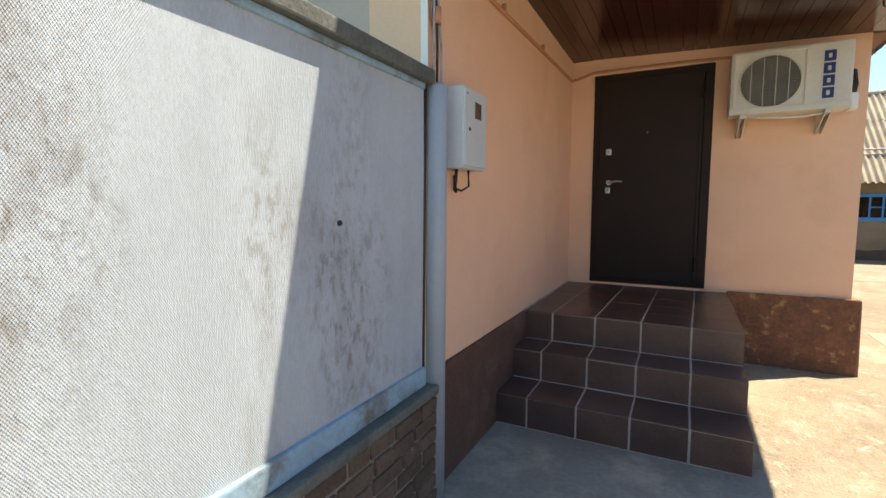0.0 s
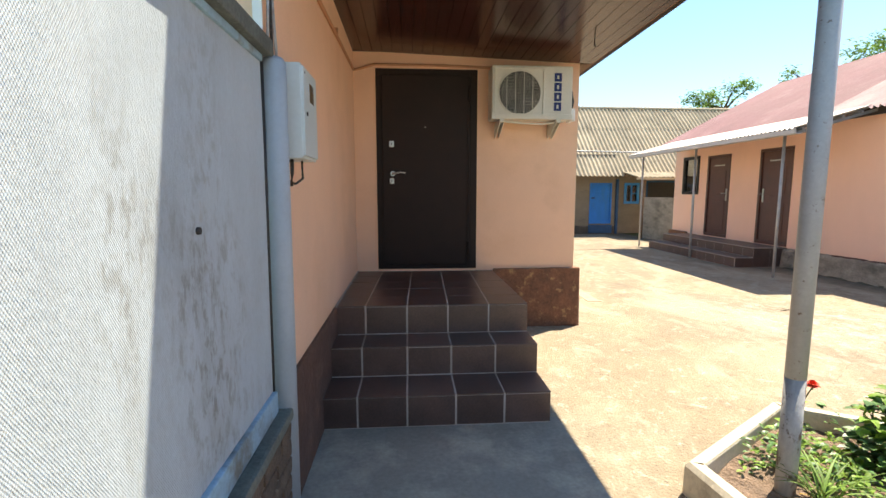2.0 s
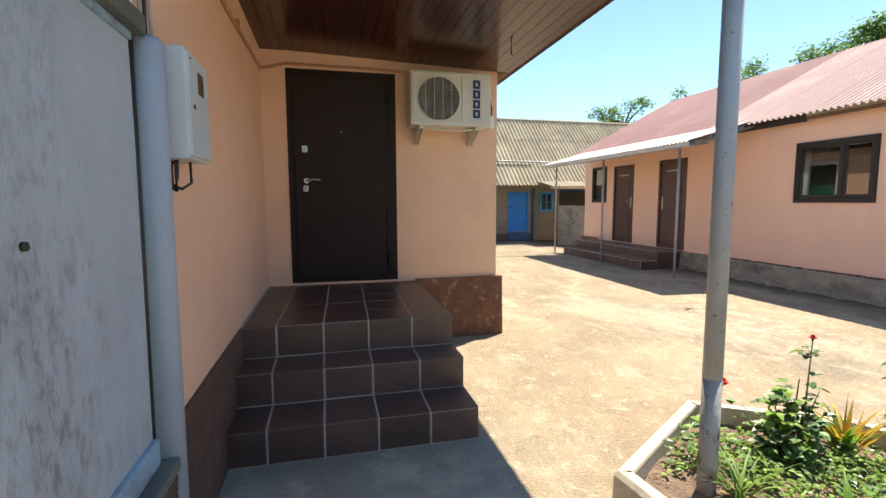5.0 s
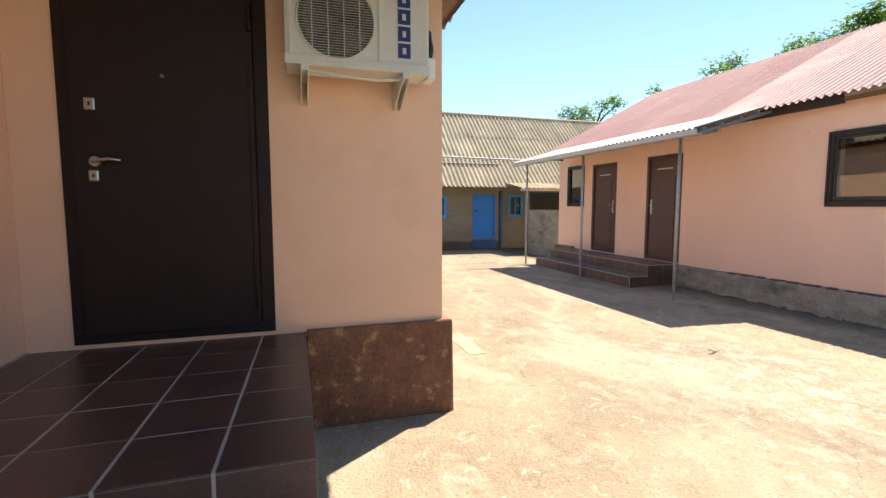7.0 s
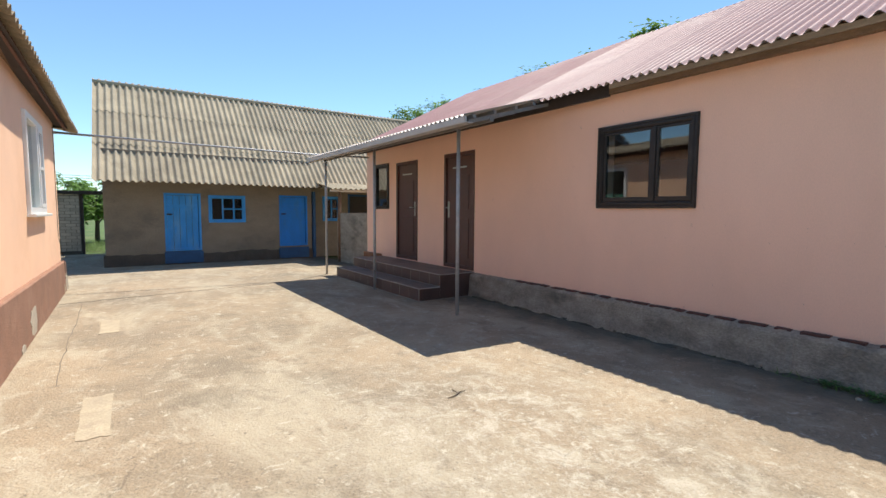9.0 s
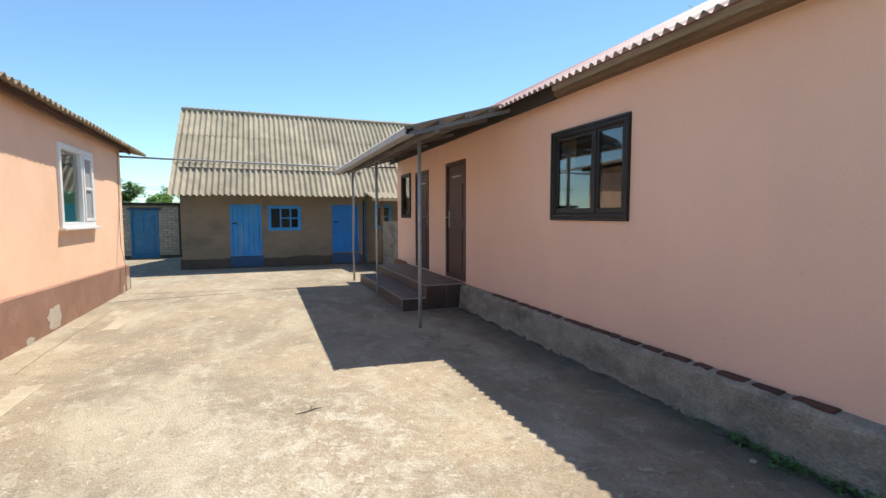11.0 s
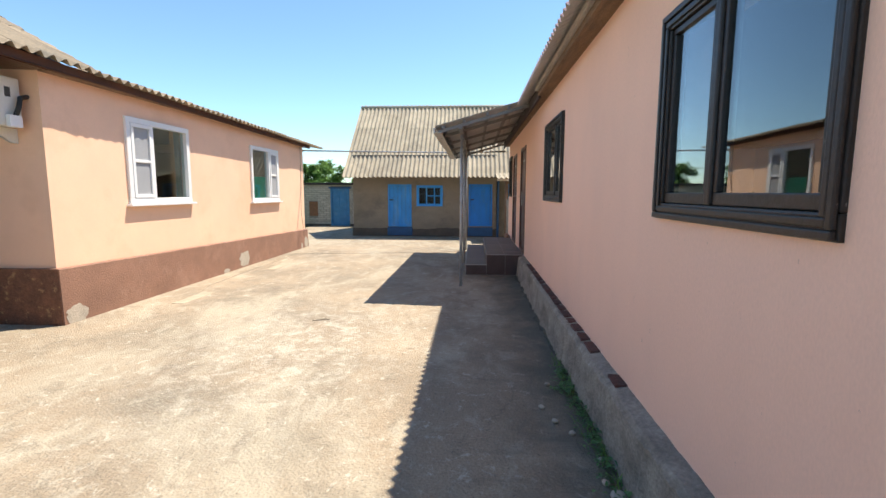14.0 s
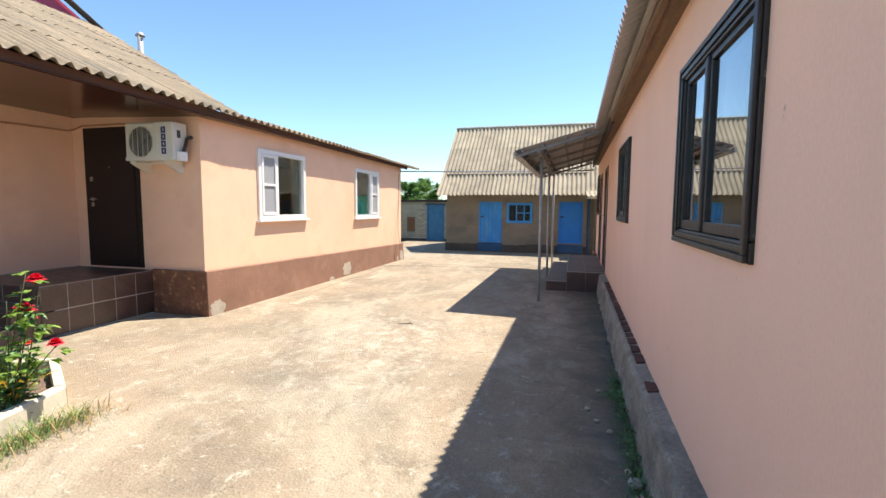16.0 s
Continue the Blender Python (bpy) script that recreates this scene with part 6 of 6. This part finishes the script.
spots = [(1.25 + 0.22 * math.cos(k * 2.4) + 0.05 * k, 2.25 + 0.12 * math.sin(k * 1.7) - 0.03 * k) for k in range(16)] + [(1.75, 1.7), (1.95, 1.6), (2.1, 1.85), (1.5, 1.8), (1.9, 2.3), (1.6, 2.2), (2.0, 2.0), (2.2, 1.2), (1.8, 1.1), (1.5, 0.8)]
scatter("bed_weeds", spots, 1000, M_RYOUNG, "low green weeds covering part of the bed", 12, 0.045, 0.10, 0.09)
scatter("bed_weeds_dark", spots[::2] + [(1.85, 1.5), (2.0, 1.3)], 450, M_RLEAF, "darker low weeds among the flowers", 17, 0.05, 0.12, 0.10)
scatter("plinth_weeds", [(6.62, 2.0 + 0.15 * k) for k in range(14)] + [(6.56, 3.6), (6.6, 3.9), (6.64, 3.3), (6.64, 2.1), (6.65, 2.0)], 900, M_RLEAF, "small green weeds along the foot of the plinth", 13, 0.035, 0.05, 0.04)


def grass_strip(name, seed, n, place, label, ln, material):
    rng = random.Random(seed)
    bm = bmesh.new()
    for _ in range(n):
        x, y = place(rng)
        strap(bm, (x, y, -0.005), rng.uniform(0, 6.28), ln * rng.uniform(0.5, 1.3), 0.0028, rng.uniform(0.4, 1.3), rng.uniform(0.3, 1.3), 3)
    return tagged(part(name, bm, material), label, "grass", kind="stuff")


grass_strip("bed_grass", 14, 700, lambda r: (lambda s: (2.62 - 0.0 * s + abs(r.gauss(0, 0.10)) + 0.06, 1.0 + 1.15 * s))(r.random()), "rough green grass along the outer kerb", 0.16, M_GRASS)
grass_strip("plinth_grass", 18, 260, lambda r: (6.645 - abs(r.gauss(0, 0.035)), 1.8 + 2.6 * r.random() ** 1.5), "thin grass blades at the foot of the long plinth", 0.10, M_GRASS)
grass_strip("dry_grass", 15, 260, lambda r: (2.70 + abs(r.gauss(0, 0.14)), 1.2 + 1.1 * r.random()), "dry straw on the concrete by the kerb", 0.15, M_DRY)

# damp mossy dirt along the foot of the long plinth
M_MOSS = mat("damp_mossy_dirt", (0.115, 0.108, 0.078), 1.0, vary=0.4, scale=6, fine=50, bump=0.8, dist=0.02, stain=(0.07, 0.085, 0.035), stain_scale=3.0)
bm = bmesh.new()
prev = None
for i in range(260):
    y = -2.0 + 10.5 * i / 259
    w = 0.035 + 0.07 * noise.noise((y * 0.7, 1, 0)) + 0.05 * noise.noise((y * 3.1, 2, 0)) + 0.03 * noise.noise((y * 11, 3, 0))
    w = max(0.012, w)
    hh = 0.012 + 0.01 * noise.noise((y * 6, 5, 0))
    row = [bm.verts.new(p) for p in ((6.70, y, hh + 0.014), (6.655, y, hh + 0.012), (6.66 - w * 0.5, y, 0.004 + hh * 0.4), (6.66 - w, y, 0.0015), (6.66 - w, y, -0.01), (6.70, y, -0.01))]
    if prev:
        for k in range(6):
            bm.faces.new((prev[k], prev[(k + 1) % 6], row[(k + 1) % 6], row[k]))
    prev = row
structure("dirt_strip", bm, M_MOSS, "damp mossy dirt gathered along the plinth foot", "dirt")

# stones by the plinth
peb = thing("pebble", pose(6.60, 2.66, 0.012), "small pale stone at the foot of the plinth", "stone", "loose stones")
sb = bmesh.new()
bmesh.ops.create_icosphere(sb, subdivisions=2, radius=0.02)
for q in sb.verts:
    q.co = Vector((q.co.x * 1.2, q.co.y, q.co.z * 0.7)) + Vector(noise.noise_vector(q.co * 60)) * 0.004
part("stone", sb, M_BARE, peb)
for x, y in ((6.50, 2.95), (6.57, 2.45), (6.42, 3.1), (6.61, 2.2), (6.46, 3.7), (6.36, 3.3)):
    copy_thing(peb, pose(x, y, 0.012, 0, 0, x * 700))
for x, y, k in ((6.60, 2.32, 1.9), (6.62, 2.12, 2.2), (6.57, 2.05, 1.3)):
    copy_thing(peb, pose(x, y, 0.012 * k, 0, 0, x * 900) @ Matrix.Scale(k, 4))


def let_light_through(m, share):
    """Thin leaves: part of the sun passes to the shaded side."""
    nt = m.node_tree
    bs, out = nt.nodes["Principled BSDF"], nt.nodes["Material Output"]
    tr = nt.nodes.new("ShaderNodeBsdfTranslucent")
    nt.links.new(bs.inputs["Base Color"].links[0].from_socket, tr.inputs["Color"])
    mx = nt.nodes.new("ShaderNodeMixShader")
    mx.inputs[0].default_value = share
    nt.links.new(bs.outputs[0], mx.inputs[1])
    nt.links.new(tr.outputs[0], mx.inputs[2])
    nt.links.new(mx.outputs[0], out.inputs["Surface"])


for m in (M_LEAF, M_LEAF2, M_RYOUNG, M_STRAP, M_STRAPY):
    let_light_through(m, 0.4)


# ---- trees ----
def tree(x, y, h, crown, seed, leaves, material, label, leaf=0.11, low=0.45):
    rng = random.Random(seed)
    ob = thing("tree", pose(x, y, -0.05), label, "tree", "trees behind the houses")
    top = Vector((rng.uniform(-0.2, 0.2), rng.uniform(-0.2, 0.2), h * 0.72))
    part("trunk", tube([(0, 0, 0), (0.03, 0.02, h * 0.25), top * 0.6, top], [h * 0.03, h * 0.024, h * 0.016, h * 0.007], 9), M_BARK, ob)
    ends = []
    for k in range(11):
        s = top * rng.uniform(low, 0.98)
        d = rand_dir(rng, 0.25, 1.2).normalized()
        e = s + d * crown * rng.uniform(0.55, 1.05)
        e.z = min(e.z, h * 0.97)
        m = s.lerp(e, 0.5) + Vector((0, 0, 0.08 * crown))
        part("limb", tube([s, m, e], [h * 0.008, h * 0.005, h * 0.002], 6), M_BARK, ob)
        ends += [e, m.lerp(e, 0.5), m]
        for _ in range(2):
            q = e + rand_dir(rng, -0.3, 1.0) * crown * 0.28
            part("twig", tube([m.lerp(e, 0.7), q], [h * 0.003, h * 0.001], 5), M_BARK, ob)
            ends += [q, q]
    bm = bmesh.new()
    for _ in range(leaves):
        c = rng.choice(ends)
        p = c + Vector((rng.gauss(0, 1), rng.gauss(0, 1), rng.gauss(0, 0.8))) * crown * 0.115
        add_leaf(bm, p, rand_dir(rng, -0.6, 0.6), (0, 0, 1), leaf * rng.uniform(0.6, 1.3), leaf * 0.5, 0.2)
    part("crown", bm, material, ob)
    return ob


tree(15.0, 22.5, 7.85, 1.5, 21, 2600, M_LEAF, "sparse young walnut tree behind the barn", 0.17, 0.6)
tree(15.0, 18.2, 7.7, 1.1, 22, 1100, M_LEAF, "nearly bare twiggy tree behind the long house", 0.16)
tree(15.2, 13.7, 7.35, 1.8, 23, 7000, M_LEAF, "green leafy tree behind the long house", 0.15, 0.65)
tree(15.0, 11.4, 7.8, 1.5, 24, 6000, M_LEAF, "green leafy tree over the red roof", 0.15, 0.65)
tree(14.9, 9.4, 8.0, 1.4, 25, 6000, M_LEAF, "broad leafy tree over the red roof", 0.15, 0.65)
tree(15.0, 6.8, 7.6, 1.5, 26, 6000, M_LEAF, "broad leafy tree behind the long house", 0.15, 0.65)
tree(-4.9, 32, 3.9, 1.3, 27, 8000, M_LEAF2, "round dense tree beyond the brick shed", 0.22, 0.3)
for i, (x, y, h) in enumerate(((-2.6, 27.5, 2.9), (-0.6, 28.5, 2.7), (1.2, 26.5, 3.2), (0.3, 24.6, 2.5), (3.0, 29.0, 3.0), (-7.5, 30.0, 3.0))):
    tree(x, y, h, 1.2, 40 + i, 4500, M_LEAF2, "low bushy tree in the garden beyond the yard", 0.2, 0.25)
grass_strip("garden_grass", 16, 2500, lambda r: (r.uniform(0.9, 2.4), r.uniform(20.9, 25.0)), "tall green garden grass beyond the passage", 0.35, M_GRASS)

# power line beyond the garden
line = thing("power_line", pose(-15.0, 36.0, -0.05), "thin far power line on a wooden pole", "power line")
part("pole", tube([(0, 0, 0), (0, 0, 3.9)], [0.09, 0.07], 8), M_BARK, line)
part("crossarm", boxes((-0.5, -0.04, 3.62, 0.5, 0.04, 3.70)), M_BARK, line)
part("wire", tube([(-0.4, 0, 3.72), (8, -0.6, 3.3), (16, -1.3, 3.2), (34, -3, 3.7)], 0.012, 5), M_CABLE, line)
part("wire", tube([(0.4, 0, 3.72), (8, -0.3, 3.2), (16, -1.0, 3.08), (34, -2.6, 3.6)], 0.012, 5), M_CABLE, line)
